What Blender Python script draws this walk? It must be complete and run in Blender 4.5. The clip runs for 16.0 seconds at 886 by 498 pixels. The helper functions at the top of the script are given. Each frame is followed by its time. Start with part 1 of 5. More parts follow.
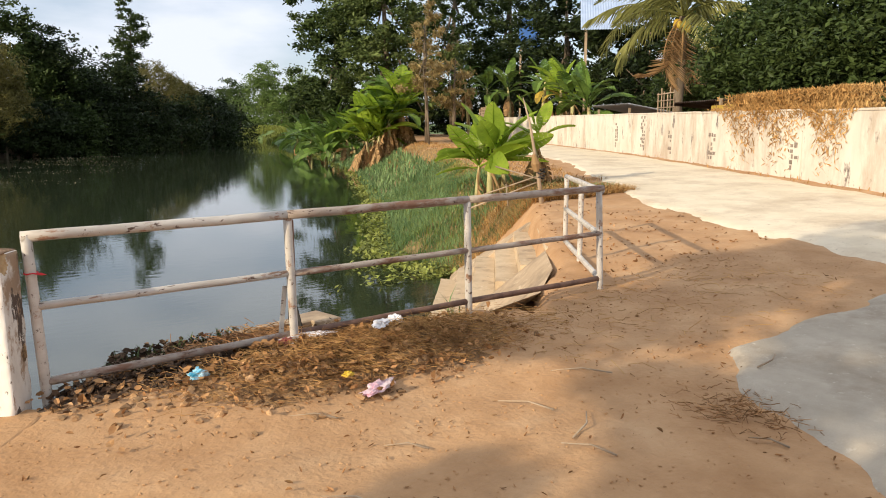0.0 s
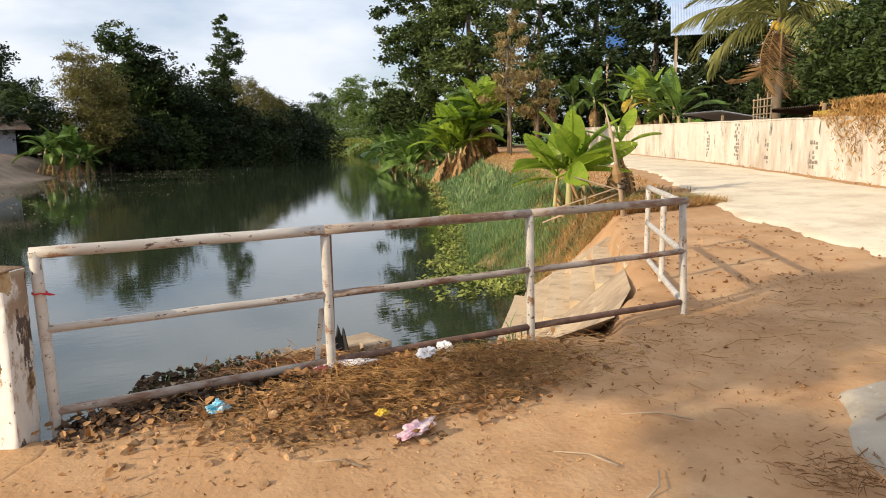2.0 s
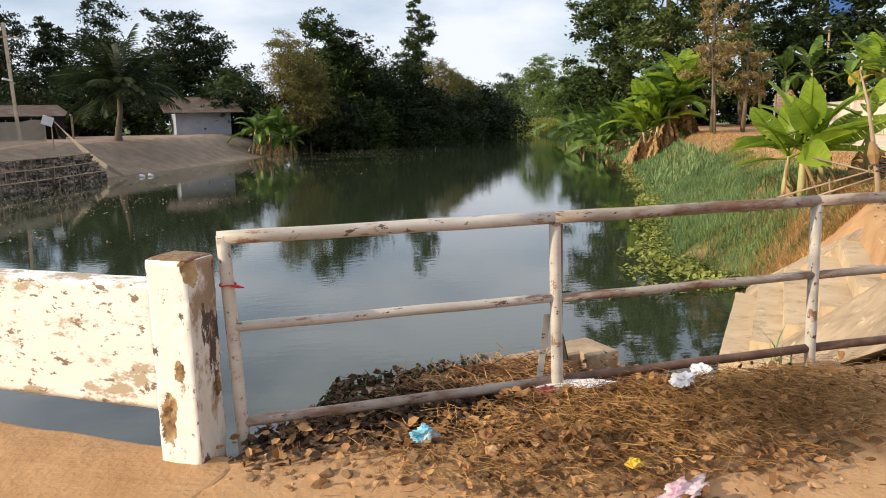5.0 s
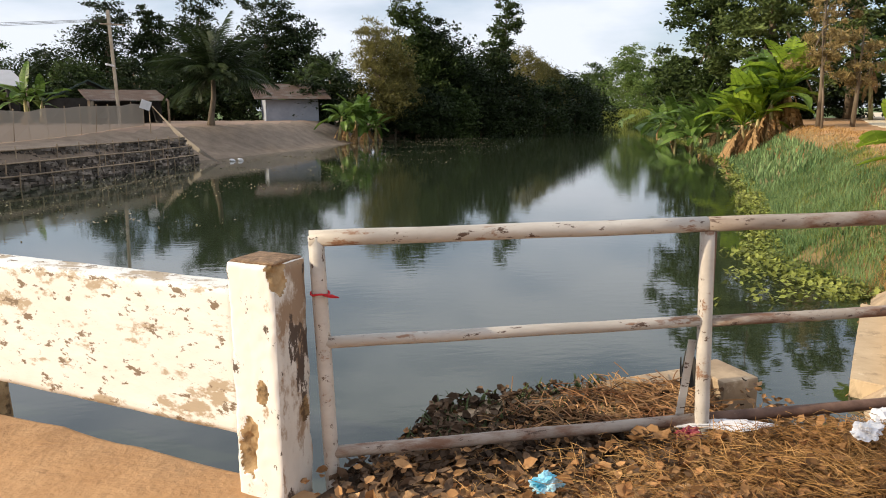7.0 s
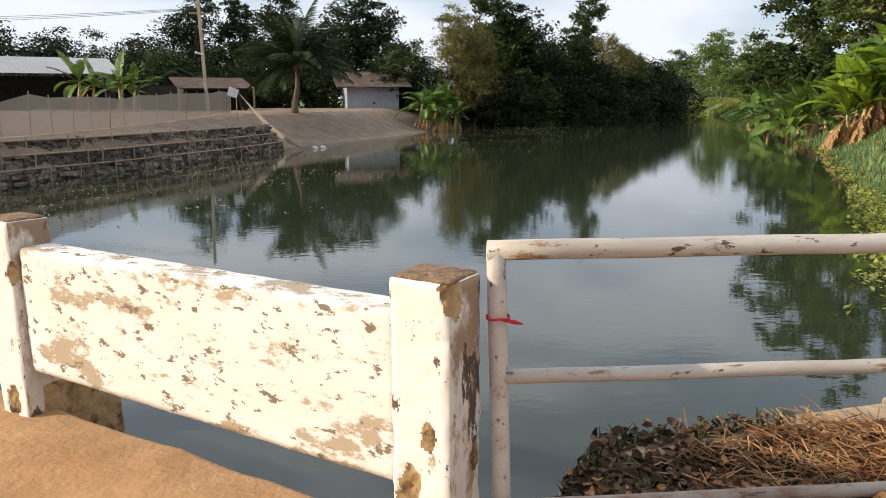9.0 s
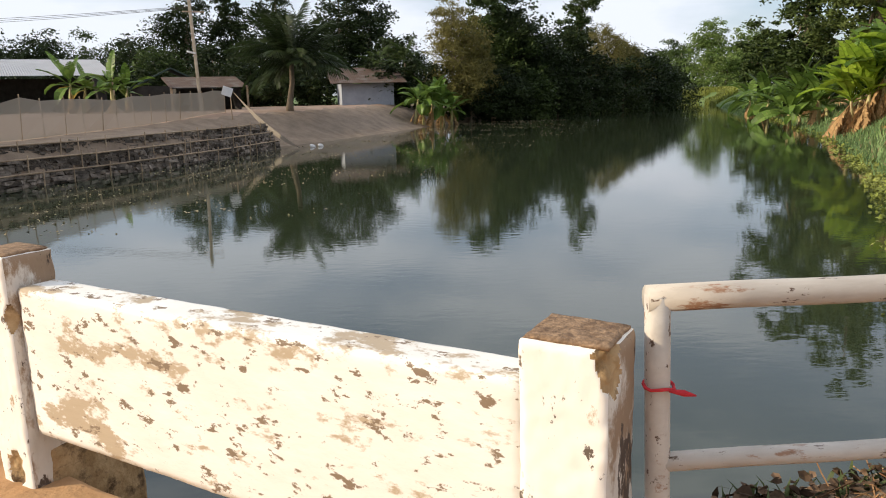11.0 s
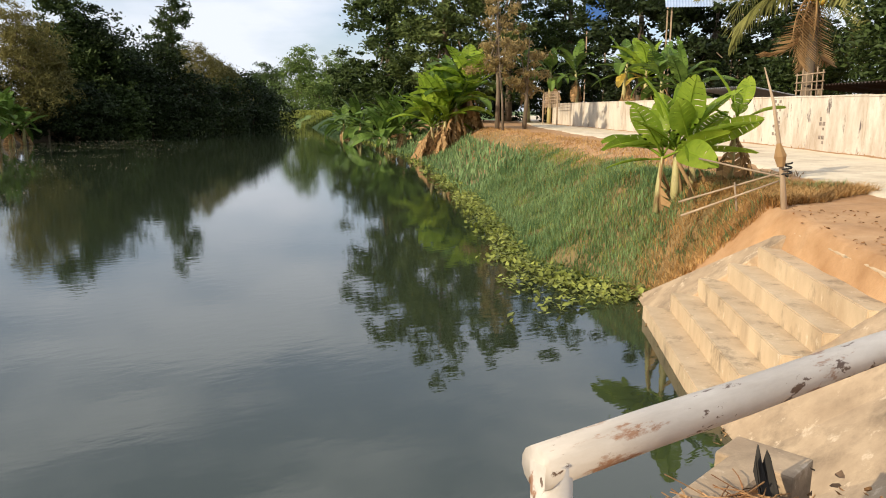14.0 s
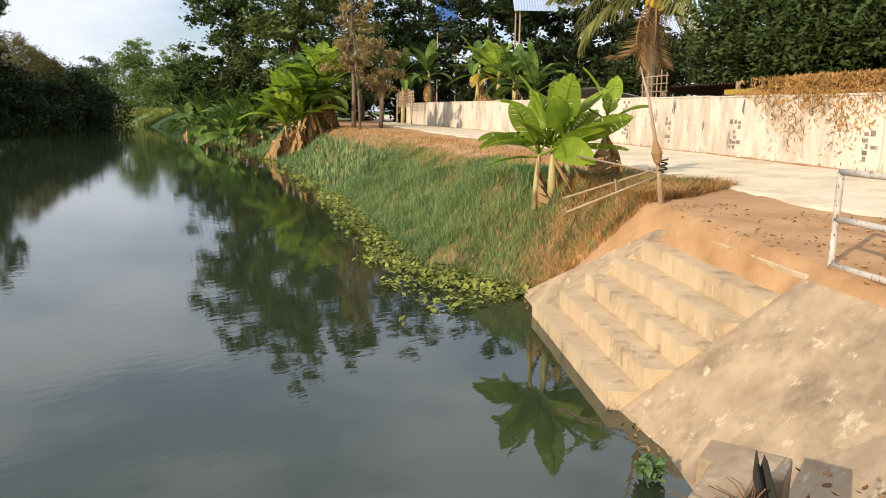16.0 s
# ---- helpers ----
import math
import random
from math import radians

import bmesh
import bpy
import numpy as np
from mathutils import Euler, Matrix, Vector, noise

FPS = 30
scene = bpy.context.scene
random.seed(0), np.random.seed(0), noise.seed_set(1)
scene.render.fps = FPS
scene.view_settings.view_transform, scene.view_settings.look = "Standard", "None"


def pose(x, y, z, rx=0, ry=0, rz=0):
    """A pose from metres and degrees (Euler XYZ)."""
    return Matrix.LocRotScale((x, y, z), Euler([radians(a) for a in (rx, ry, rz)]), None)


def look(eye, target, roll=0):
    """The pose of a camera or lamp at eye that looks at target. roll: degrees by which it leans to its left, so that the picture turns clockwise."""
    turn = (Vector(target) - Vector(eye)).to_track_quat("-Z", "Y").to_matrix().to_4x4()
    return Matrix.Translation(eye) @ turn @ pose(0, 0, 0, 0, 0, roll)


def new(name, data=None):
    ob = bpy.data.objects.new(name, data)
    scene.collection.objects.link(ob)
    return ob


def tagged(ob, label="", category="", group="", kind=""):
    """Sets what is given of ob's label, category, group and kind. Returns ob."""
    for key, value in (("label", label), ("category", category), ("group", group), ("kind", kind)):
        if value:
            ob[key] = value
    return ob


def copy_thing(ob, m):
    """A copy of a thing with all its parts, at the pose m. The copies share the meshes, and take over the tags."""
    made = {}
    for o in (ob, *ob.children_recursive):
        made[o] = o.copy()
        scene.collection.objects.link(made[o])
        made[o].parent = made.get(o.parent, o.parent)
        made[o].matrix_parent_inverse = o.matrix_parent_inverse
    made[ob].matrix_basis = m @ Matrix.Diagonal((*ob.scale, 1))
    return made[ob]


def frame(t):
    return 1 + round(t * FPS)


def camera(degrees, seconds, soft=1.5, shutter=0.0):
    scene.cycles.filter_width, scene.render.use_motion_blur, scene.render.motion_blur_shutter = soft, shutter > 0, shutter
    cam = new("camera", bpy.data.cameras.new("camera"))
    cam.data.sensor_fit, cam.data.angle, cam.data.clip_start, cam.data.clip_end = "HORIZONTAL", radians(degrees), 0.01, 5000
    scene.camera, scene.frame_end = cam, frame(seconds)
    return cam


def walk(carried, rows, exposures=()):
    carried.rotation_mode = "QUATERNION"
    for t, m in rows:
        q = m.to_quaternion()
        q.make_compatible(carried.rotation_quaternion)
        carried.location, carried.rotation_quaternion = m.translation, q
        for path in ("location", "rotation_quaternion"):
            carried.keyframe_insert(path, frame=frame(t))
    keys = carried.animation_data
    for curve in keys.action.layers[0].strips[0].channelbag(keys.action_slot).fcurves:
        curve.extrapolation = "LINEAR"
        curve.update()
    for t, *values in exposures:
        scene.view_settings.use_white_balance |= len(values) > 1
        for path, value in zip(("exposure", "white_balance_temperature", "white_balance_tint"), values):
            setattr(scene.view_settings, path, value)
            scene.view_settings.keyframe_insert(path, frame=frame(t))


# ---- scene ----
cam = camera(61.6, 16.0, soft=1.0)
PATH = [
    (0, (-0.529, -4.550, 1.593), (0.640, -2.961, 1.260), -0.11),
    (0.5, (-0.380, -4.467, 1.587), (0.744, -2.846, 1.261), -0.47),
    (1, (-0.258, -4.388, 1.577), (0.826, -2.737, 1.261), -0.64),
    (1.5, (-0.158, -4.303, 1.559), (0.883, -2.623, 1.253), -0.70),
    (2, (-0.035, -4.189, 1.548), (0.945, -2.472, 1.247), -0.66),
    (2.5, (0.123, -4.060, 1.526), (1.022, -2.298, 1.230), -1.41),
    (3, (0.148, -3.881, 1.517), (0.971, -2.084, 1.215), -1.37),
    (3.5, (0.088, -3.674, 1.509), (0.846, -1.849, 1.197), -0.98),
    (4, (0.099, -3.529, 1.497), (0.766, -1.671, 1.179), -0.89),
    (6.5, (0.016, -2.816, 1.451), (0.402, -0.889, 1.080), -0.82),
    (7, (0.030, -2.686, 1.449), (0.352, -0.747, 1.080), -0.32),
    (7.5, (-0.001, -2.580, 1.440), (0.257, -0.631, 1.071), -0.06),
    (8, (-0.113, -2.396, 1.448), (0.090, -0.442, 1.073), -0.10),
    (8.5, (-0.195, -2.247, 1.432), (-0.055, -0.290, 1.044), 0.21),
    (11, (-0.573, -1.541, 1.449), (-0.434, 0.411, 1.037), -1.36),
    (11.5, (-0.555, -1.345, 1.464), (-0.290, 0.594, 1.053), -0.91),
    (12, (-0.533, -1.218, 1.472), (-0.093, 0.693, 1.075), -0.51),
    (12.5, (-0.590, -1.118, 1.477), (0.062, 0.733, 1.091), -0.52),
    (13, (-0.719, -1.003, 1.509), (0.124, 0.767, 1.113), 0.33),
    (13.5, (-0.750, -0.937, 1.504), (0.235, 0.763, 1.130), 0.08),
    (14, (-0.633, -0.675, 1.457), (0.475, 0.949, 1.090), 0.42),
    (14.5, (-0.558, -0.485, 1.413), (0.645, 1.071, 1.053), 0.80),
    (15, (-0.700, -0.332, 1.422), (0.592, 1.152, 1.065), 0.97),
    (15.5, (-0.837, -0.247, 1.422), (0.524, 1.174, 1.062), 0.82),
    (16, (-0.759, -0.075, 1.402), (0.654, 1.294, 1.039), 0.86),
]
walk(cam, [(t, look(eye, target, roll)) for t, eye, target, roll in PATH], [(0, 0.1), (16, 0.1)])

# ---- light ----
SUN_EL, SUN_AZ = radians(22.5), radians(184.0)   # direction towards the sun, angle from +X
sun = new("sun", bpy.data.lights.new("sun", "SUN"))
sun.data.energy, sun.data.angle, sun.data.color = 4.6, radians(0.6), (1.0, 0.86, 0.64)
_to = Vector((math.cos(SUN_AZ) * math.cos(SUN_EL), math.sin(SUN_AZ) * math.cos(SUN_EL), math.sin(SUN_EL)))
sun.rotation_euler = _to.to_track_quat("Z", "Y").to_euler()
world = bpy.data.worlds.new("sky")
scene.world = world
world.use_nodes = True
wn, wl = world.node_tree.nodes, world.node_tree.links
wn.clear()
wo, wb, sky = wn.new("ShaderNodeOutputWorld"), wn.new("ShaderNodeBackground"), wn.new("ShaderNodeTexSky")
sky.sky_type, sky.sun_disc, sky.sun_elevation, sky.sun_rotation = "NISHITA", False, SUN_EL, math.pi / 2 - SUN_AZ
sky.dust_density, sky.air_density, sky.ozone_density = 1.3, 1.0, 2.0
wb.inputs["Strength"].default_value = 0.092
tc, cm, cn, cr, mx = (wn.new("ShaderNodeTexCoord"), wn.new("ShaderNodeMapping"), wn.new("ShaderNodeTexNoise"),
                      wn.new("ShaderNodeValToRGB"), wn.new("ShaderNodeMix"))
cm.inputs["Scale"].default_value = (1.0, 1.0, 3.2)
cm.inputs["Location"].default_value = (1.7, 0.6, 0.4)
cn.inputs["Scale"].default_value, cn.inputs["Detail"].default_value, cn.inputs["Roughness"].default_value = 2.6, 6.0, 0.50
cr.color_ramp.elements[0].position, cr.color_ramp.elements[1].position = 0.38, 0.60
cr.color_ramp.elements[0].color, cr.color_ramp.elements[1].color = (0.0, 0.0, 0.0, 1), (0.8, 0.8, 0.8, 1)
mx.data_type = "RGBA"
mx.inputs["B"].default_value = (9.3, 9.8, 10.8, 1)
wl.new(tc.outputs["Generated"], cm.inputs["Vector"])
wl.new(cm.outputs["Vector"], cn.inputs["Vector"])
wl.new(cn.outputs["Fac"], cr.inputs["Fac"])
xyz, hz, ad = wn.new("ShaderNodeSeparateXYZ"), wn.new("ShaderNodeMapRange"), wn.new("ShaderNodeMath")
hz.inputs["From Min"].default_value, hz.inputs["From Max"].default_value = 0.0, 0.6
hz.inputs["To Min"].default_value, hz.inputs["To Max"].default_value = 0.32, 0.5
ad.operation, ad.use_clamp = "ADD", True
wl.new(tc.outputs["Generated"], xyz.inputs["Vector"])
wl.new(xyz.outputs["Z"], hz.inputs["Value"])
wl.new(hz.outputs["Result"], ad.inputs[0])
wl.new(cr.outputs["Color"], ad.inputs[1])
wl.new(ad.outputs["Value"], mx.inputs["Factor"])
tint = wn.new("ShaderNodeMix")
tint.data_type, tint.blend_type = "RGBA", "MULTIPLY"
tint.inputs["Factor"].default_value, tint.inputs["B"].default_value = 1.0, (1.28, 1.36, 1.52, 1)
wl.new(sky.outputs["Color"], tint.inputs["A"])
wl.new(tint.outputs["Result"], mx.inputs["A"])
wl.new(mx.outputs["Result"], wb.inputs["Color"])
wl.new(wb.outputs["Background"], wo.inputs["Surface"])


# ---- materials ----
def material(name, stops, scale=4.0, detail=6.0, rough=0.85, bump=0.3, bump_scale=40.0, bump_dist=0.01, second=None,
             second_scale=0.8, second_at=(0.5, 0.62), island=0.0, objrand=0.0, metal=0.0, spec=0.3, trans=0.0, stretch=None, chips=None, chip_scale=18.0, chip_at=(0.60, 0.62)):
    """Noise colour ramp, a second patchy colour, per-piece variation, fine relief."""
    m = bpy.data.materials.new(name)
    m.use_nodes = True
    n, l = m.node_tree.nodes, m.node_tree.links
    b = n["Principled BSDF"]
    b.inputs["Roughness"].default_value, b.inputs["Metallic"].default_value = rough, metal
    b.inputs["Specular IOR Level"].default_value = spec
    co = n.new("ShaderNodeTexCoord")
    vec = co.outputs["Object"]
    if stretch:
        mp = n.new("ShaderNodeMapping")
        mp.inputs["Scale"].default_value = stretch
        l.new(vec, mp.inputs["Vector"])
        vec = mp.outputs["Vector"]
    t = n.new("ShaderNodeTexNoise")
    t.inputs["Scale"].default_value, t.inputs["Detail"].default_value, t.inputs["Roughness"].default_value = scale, detail, 0.65
    l.new(vec, t.inputs["Vector"])
    r = n.new("ShaderNodeValToRGB")
    e = r.color_ramp.elements
    for k, (p, c) in enumerate(stops):
        el = e[k] if k < 2 else e.new(p)
        el.position, el.color = p, (*c, 1)
    l.new(t.outputs["Fac"], r.inputs["Fac"])
    out = r.outputs["Color"]
    for second, second_scale, second_at in ((second, second_scale, second_at), (chips, chip_scale, chip_at)):
        if not second:
            continue
        t2, r2, x2 = n.new("ShaderNodeTexNoise"), n.new("ShaderNodeValToRGB"), n.new("ShaderNodeMix")
        t2.inputs["Scale"].default_value, t2.inputs["Detail"].default_value, t2.inputs["Roughness"].default_value = second_scale, 8.0, 0.7
        l.new(vec, t2.inputs["Vector"])
        r2.color_ramp.elements[0].position, r2.color_ramp.elements[1].position = second_at
        l.new(t2.outputs["Fac"], r2.inputs["Fac"])
        x2.data_type = "RGBA"
        l.new(r2.outputs["Color"], x2.inputs["Factor"])
        l.new(out, x2.inputs["A"])
        x2.inputs["B"].default_value = (*second, 1)
        out = x2.outputs["Result"]
    for amount, kind in ((island, "g"), (objrand, "o")):
        if amount:
            src = n.new("ShaderNodeNewGeometry").outputs["Random Per Island"] if kind == "g" else n.new("ShaderNodeObjectInfo").outputs["Random"]
            mr, hs = n.new("ShaderNodeMapRange"), n.new("ShaderNodeHueSaturation")
            mr.inputs["To Min"].default_value, mr.inputs["To Max"].default_value = 1 - amount, 1 + amount
            l.new(src, mr.inputs["Value"])
            l.new(mr.outputs["Result"], hs.inputs["Value"])
            l.new(out, hs.inputs["Color"])
            out = hs.outputs["Color"]
    l.new(out, b.inputs["Base Color"])
    if trans:
        b.inputs["Roughness"].default_value = rough
        tr, ms = n.new("ShaderNodeBsdfTranslucent"), n.new("ShaderNodeMixShader")
        ms.inputs["Fac"].default_value = trans
        l.new(out, tr.inputs["Color"])
        l.new(b.outputs["BSDF"], ms.inputs[1])
        l.new(tr.outputs["BSDF"], ms.inputs[2])
        l.new(ms.outputs["Shader"], n["Material Output"].inputs["Surface"])
    if bump:
        tb, bp = n.new("ShaderNodeTexNoise"), n.new("ShaderNodeBump")
        tb.inputs["Scale"].default_value, tb.inputs["Detail"].default_value = bump_scale, 5.0
        l.new(vec, tb.inputs["Vector"])
        bp.inputs["Strength"].default_value, bp.inputs["Distance"].default_value = bump, bump_dist
        l.new(tb.outputs["Fac"], bp.inputs["Height"])
        l.new(bp.outputs["Normal"], b.inputs["Normal"])
    return m


def leafy(name, dark, light, island=0.4, trans=0.2, rough=0.5, scale=0.5, spec=0.15):
    return material(name, ((0.35, dark), (0.65, light)), scale=scale, rough=rough, bump=0, island=island, trans=trans, spec=spec)


M_DIRT = material("dirt", ((0.3, (0.35, 0.185, 0.08)), (0.55, (0.47, 0.275, 0.135)), (0.8, (0.57, 0.37, 0.205))), scale=1.6, bump=0.5,
                  bump_scale=30, bump_dist=0.018, second=(0.34, 0.19, 0.09), second_scale=1.7, second_at=(0.5, 0.8), chips=(0.27, 0.16, 0.09), chip_scale=45.0, chip_at=(0.63, 0.7))
# rotting soil below the railing, with the shade there put into its colour
M_HUMUS_SHADE = material("humus_and_shade", ((0.3, (0.055, 0.036, 0.022)), (0.7, (0.16, 0.10, 0.058))), scale=7.0, bump=0.8, bump_scale=26, bump_dist=0.03)
M_HEAP = material("heap_soil", ((0.3, (0.20, 0.105, 0.045)), (0.7, (0.40, 0.235, 0.105))), scale=6.0, bump=0.8, bump_scale=24, bump_dist=0.035, second=(0.12, 0.065, 0.03), second_scale=5.0, second_at=(0.52, 0.64))
M_BANK = material("bank_soil", ((0.3, (0.16, 0.13, 0.05)), (0.6, (0.28, 0.2, 0.09))), scale=2.0, bump=0.6, bump_scale=18, bump_dist=0.03,
                  second=(0.27, 0.18, 0.08), second_scale=0.9, second_at=(0.42, 0.6))
M_GREY = material("grey_soil", ((0.3, (0.17, 0.125, 0.09)), (0.7, (0.29, 0.22, 0.16))), scale=1.2, bump=0.6, bump_scale=10, bump_dist=0.06)
M_YARD = material("yard_soil", ((0.3, (0.24, 0.16, 0.11)), (0.7, (0.36, 0.26, 0.20))), scale=0.8, bump=0.4, bump_scale=12, bump_dist=0.04)
M_GRASSLAND = material("grassland", ((0.3, (0.07, 0.12, 0.03)), (0.7, (0.16, 0.22, 0.07))), scale=0.6, bump=0.4, bump_scale=14, bump_dist=0.05)
M_BED = material("canal_bed", ((0.3, (0.03, 0.03, 0.015)), (0.7, (0.06, 0.05, 0.02))), scale=2.0)
M_ROAD = material("road_concrete", ((0.3, (0.64, 0.53, 0.37)), (0.6, (0.76, 0.65, 0.48))), scale=1.4, bump=0.35, bump_scale=60, bump_dist=0.006,
                  second=(0.50, 0.38, 0.26), second_scale=0.9, second_at=(0.48, 0.72), chips=(0.42, 0.32, 0.23), chip_scale=9.0, chip_at=(0.60, 0.72))
M_SLAB = material("old_slab_concrete", ((0.3, (0.34, 0.285, 0.215)), (0.6, (0.45, 0.385, 0.30))), scale=2.2, bump=0.6, bump_scale=70, bump_dist=0.008,
                  second=(0.27, 0.215, 0.155), second_scale=1.4, second_at=(0.48, 0.7), chips=(0.55, 0.48, 0.38), chip_scale=14.0, chip_at=(0.6, 0.7))
M_CONC = material("apron_concrete", ((0.3, (0.33, 0.235, 0.15)), (0.65, (0.50, 0.37, 0.24))), scale=2.4, bump=0.4, bump_scale=50, bump_dist=0.006,
                  second=(0.22, 0.16, 0.105), second_scale=1.7, second_at=(0.46, 0.66), chips=(0.60, 0.47, 0.33), chip_scale=5.0, chip_at=(0.585, 0.66))
M_STEP = material("step_concrete", ((0.3, (0.44, 0.32, 0.20)), (0.65, (0.60, 0.46, 0.30))), scale=2.0, bump=0.4, bump_scale=50, bump_dist=0.006,
                  second=(0.27, 0.20, 0.13), second_scale=3.2, second_at=(0.53, 0.68), chips=(0.66, 0.54, 0.38), chip_scale=9.0, chip_at=(0.6, 0.7), stretch=(1, 1, 0.5))
M_POST = material("peeling_post_paint", ((0.3, (0.76, 0.72, 0.66)), (0.7, (0.86, 0.83, 0.78))), scale=3.0, rough=0.7, bump=0.3, bump_scale=30, bump_dist=0.005,
                  second=(0.40, 0.28, 0.17), second_scale=4.5, second_at=(0.56, 0.60), chips=(0.12, 0.09, 0.07), chip_scale=20.0, chip_at=(0.61, 0.63), stretch=(1, 1, 0.6))
M_PAINT = material("flaking_white_paint", ((0.3, (0.72, 0.69, 0.64)), (0.7, (0.84, 0.82, 0.78))), scale=3.0, rough=0.7, bump=0.35, bump_scale=30,
                   bump_dist=0.006, second=(0.44, 0.35, 0.25), second_scale=4.8, second_at=(0.525, 0.57), chips=(0.22, 0.16, 0.11), chip_scale=16.0, chip_at=(0.585, 0.60), stretch=(0.65, 1.0, 1.35))
M_CONCTOP = material("weathered_post_top", ((0.36, (0.12, 0.07, 0.04)), (0.66, (0.34, 0.22, 0.13))), scale=46, bump=0.8, bump_scale=60, bump_dist=0.01)
M_PIPE = material("painted_pipe", ((0.3, (0.40, 0.35, 0.30)), (0.7, (0.60, 0.55, 0.49))), scale=9.0, rough=0.5, bump=0.15, bump_scale=50,
                  second=(0.27, 0.15, 0.09), second_scale=11.0, second_at=(0.595, 0.64), spec=0.4, chips=(0.10, 0.06, 0.04), chip_scale=34.0, chip_at=(0.60, 0.62), stretch=(0.35, 1.6, 0.8))
M_PIPE_WORN = material("worn_pipe", ((0.3, (0.26, 0.20, 0.16)), (0.7, (0.46, 0.40, 0.34))), scale=8.0, rough=0.6, bump=0.2, bump_scale=50,
                       second=(0.20, 0.105, 0.065), second_scale=6.0, second_at=(0.47, 0.58), chips=(0.09, 0.055, 0.04), chip_scale=30.0, chip_at=(0.59, 0.62), stretch=(0.35, 1.6, 0.8))
M_PIPE_RUST = material("rusty_pipe", ((0.35, (0.10, 0.055, 0.04)), (0.65, (0.20, 0.115, 0.08))), scale=9.0, rough=0.7, bump=0.3,
                       second=(0.5, 0.42, 0.36), second_scale=5.0, second_at=(0.64, 0.70))
M_WALL = material("stained_white_wall", ((0.3, (0.54, 0.48, 0.40)), (0.7, (0.70, 0.64, 0.55))), scale=1.2, rough=0.9, bump=0.3, bump_scale=20,
                  second=(0.42, 0.34, 0.26), second_scale=0.9, second_at=(0.48, 0.66), stretch=(1.3, 1.3, 0.45), chips=(0.13, 0.10, 0.09), chip_scale=2.4, chip_at=(0.585, 0.66))
M_BARK = material("bark", ((0.3, (0.10, 0.075, 0.05)), (0.7, (0.22, 0.17, 0.12))), scale=5.0, bump=0.6, bump_scale=20, bump_dist=0.03, stretch=(1, 1, 0.25))
M_STEM = material("banana_stem", ((0.3, (0.34, 0.29, 0.12)), (0.7, (0.50, 0.46, 0.22))), scale=6.0, rough=0.5, bump=0.2,
                  second=(0.18, 0.10, 0.05), second_scale=4.0, stretch=(1, 1, 0.3))
M_DRY = leafy("dry_leaf", (0.28, 0.16, 0.07), (0.45, 0.3, 0.15), rough=0.8)
M_STRAW = leafy("straw", (0.32, 0.17, 0.055), (0.54, 0.34, 0.14), rough=0.9, trans=0.1)
M_HAY = leafy("old_hay", (0.22, 0.105, 0.035), (0.46, 0.265, 0.10), island=0.55, rough=0.9, trans=0.05, scale=3.0)
M_REED = leafy("dry_reed", (0.17, 0.07, 0.03), (0.44, 0.26, 0.12), island=0.55, rough=0.7, trans=0.05, scale=3.0)
M_WOOD = material("grey_wood", ((0.3, (0.24, 0.17, 0.11)), (0.7, (0.42, 0.32, 0.22))), scale=5.0, bump=0.4, stretch=(1, 1, 0.2), objrand=0.2)
M_BANANA = leafy("banana_leaf", (0.18, 0.29, 0.025), (0.40, 0.51, 0.06), island=0.12, trans=0.5, rough=0.4, scale=1.5)
M_BANANA_D = leafy("banana_leaf_dark", (0.06, 0.12, 0.02), (0.16, 0.24, 0.05), island=0.25, trans=0.3, rough=0.4, scale=1.5)
M_YELLOW = leafy("yellow_leaf", (0.5, 0.34, 0.05), (0.62, 0.46, 0.1), trans=0.4)
M_GRASS = leafy("grass_blades", (0.10, 0.175, 0.065), (0.25, 0.345, 0.145), trans=0.3, rough=0.6, scale=1.0)
M_HYA = leafy("water_plants", (0.14, 0.17, 0.03), (0.30, 0.32, 0.08), trans=0.2)
# near-black green: the backlit shade of the trees is put into this colour
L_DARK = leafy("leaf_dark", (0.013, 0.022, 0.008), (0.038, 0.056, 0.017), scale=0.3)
L_MID = leafy("leaf_mid", (0.026, 0.044, 0.012), (0.075, 0.105, 0.03), scale=0.3)
L_LIGHT = leafy("leaf_light", (0.09, 0.14, 0.035), (0.18, 0.24, 0.07), scale=0.3)
L_OLIVE = leafy("leaf_olive", (0.11, 0.10, 0.028), (0.23, 0.20, 0.065), scale=0.3)
L_BROWN = leafy("leaf_brown", (0.20, 0.145, 0.055), (0.36, 0.27, 0.12), scale=0.5)
M_TIN = material("rusty_tin", ((0.3, (0.055, 0.032, 0.022)), (0.7, (0.11, 0.07, 0.05))), scale=2.0, rough=0.8, bump=0.1, second=(0.12, 0.105, 0.095), second_scale=0.9)
M_TINBLUE = material("pale_blue_tin", ((0.3, (0.28, 0.36, 0.52)), (0.7, (0.4, 0.48, 0.62))), scale=1.0, rough=0.5, bump=0.1)
# white hut wall, its bluish shade mixed into the base colour
M_HUT = material("shaded_white_wall", ((0.3, (0.26, 0.28, 0.32)), (0.7, (0.34, 0.36, 0.41))), scale=2.0, rough=0.9, bump=0.1)
M_TINGREY = material("grey_tin", ((0.3, (0.27, 0.27, 0.28)), (0.7, (0.38, 0.38, 0.40))), scale=1.0, rough=0.4, bump=0.1)
M_BLUE = material("blue_sheet", ((0.3, (0.03, 0.09, 0.26)), (0.7, (0.05, 0.13, 0.34))), scale=1.0, rough=0.5, bump=0.05)
M_WHITE = material("white_board", ((0.3, (0.66, 0.66, 0.66)), (0.7, (0.78, 0.78, 0.78))), scale=2.0, rough=0.7, bump=0.1)
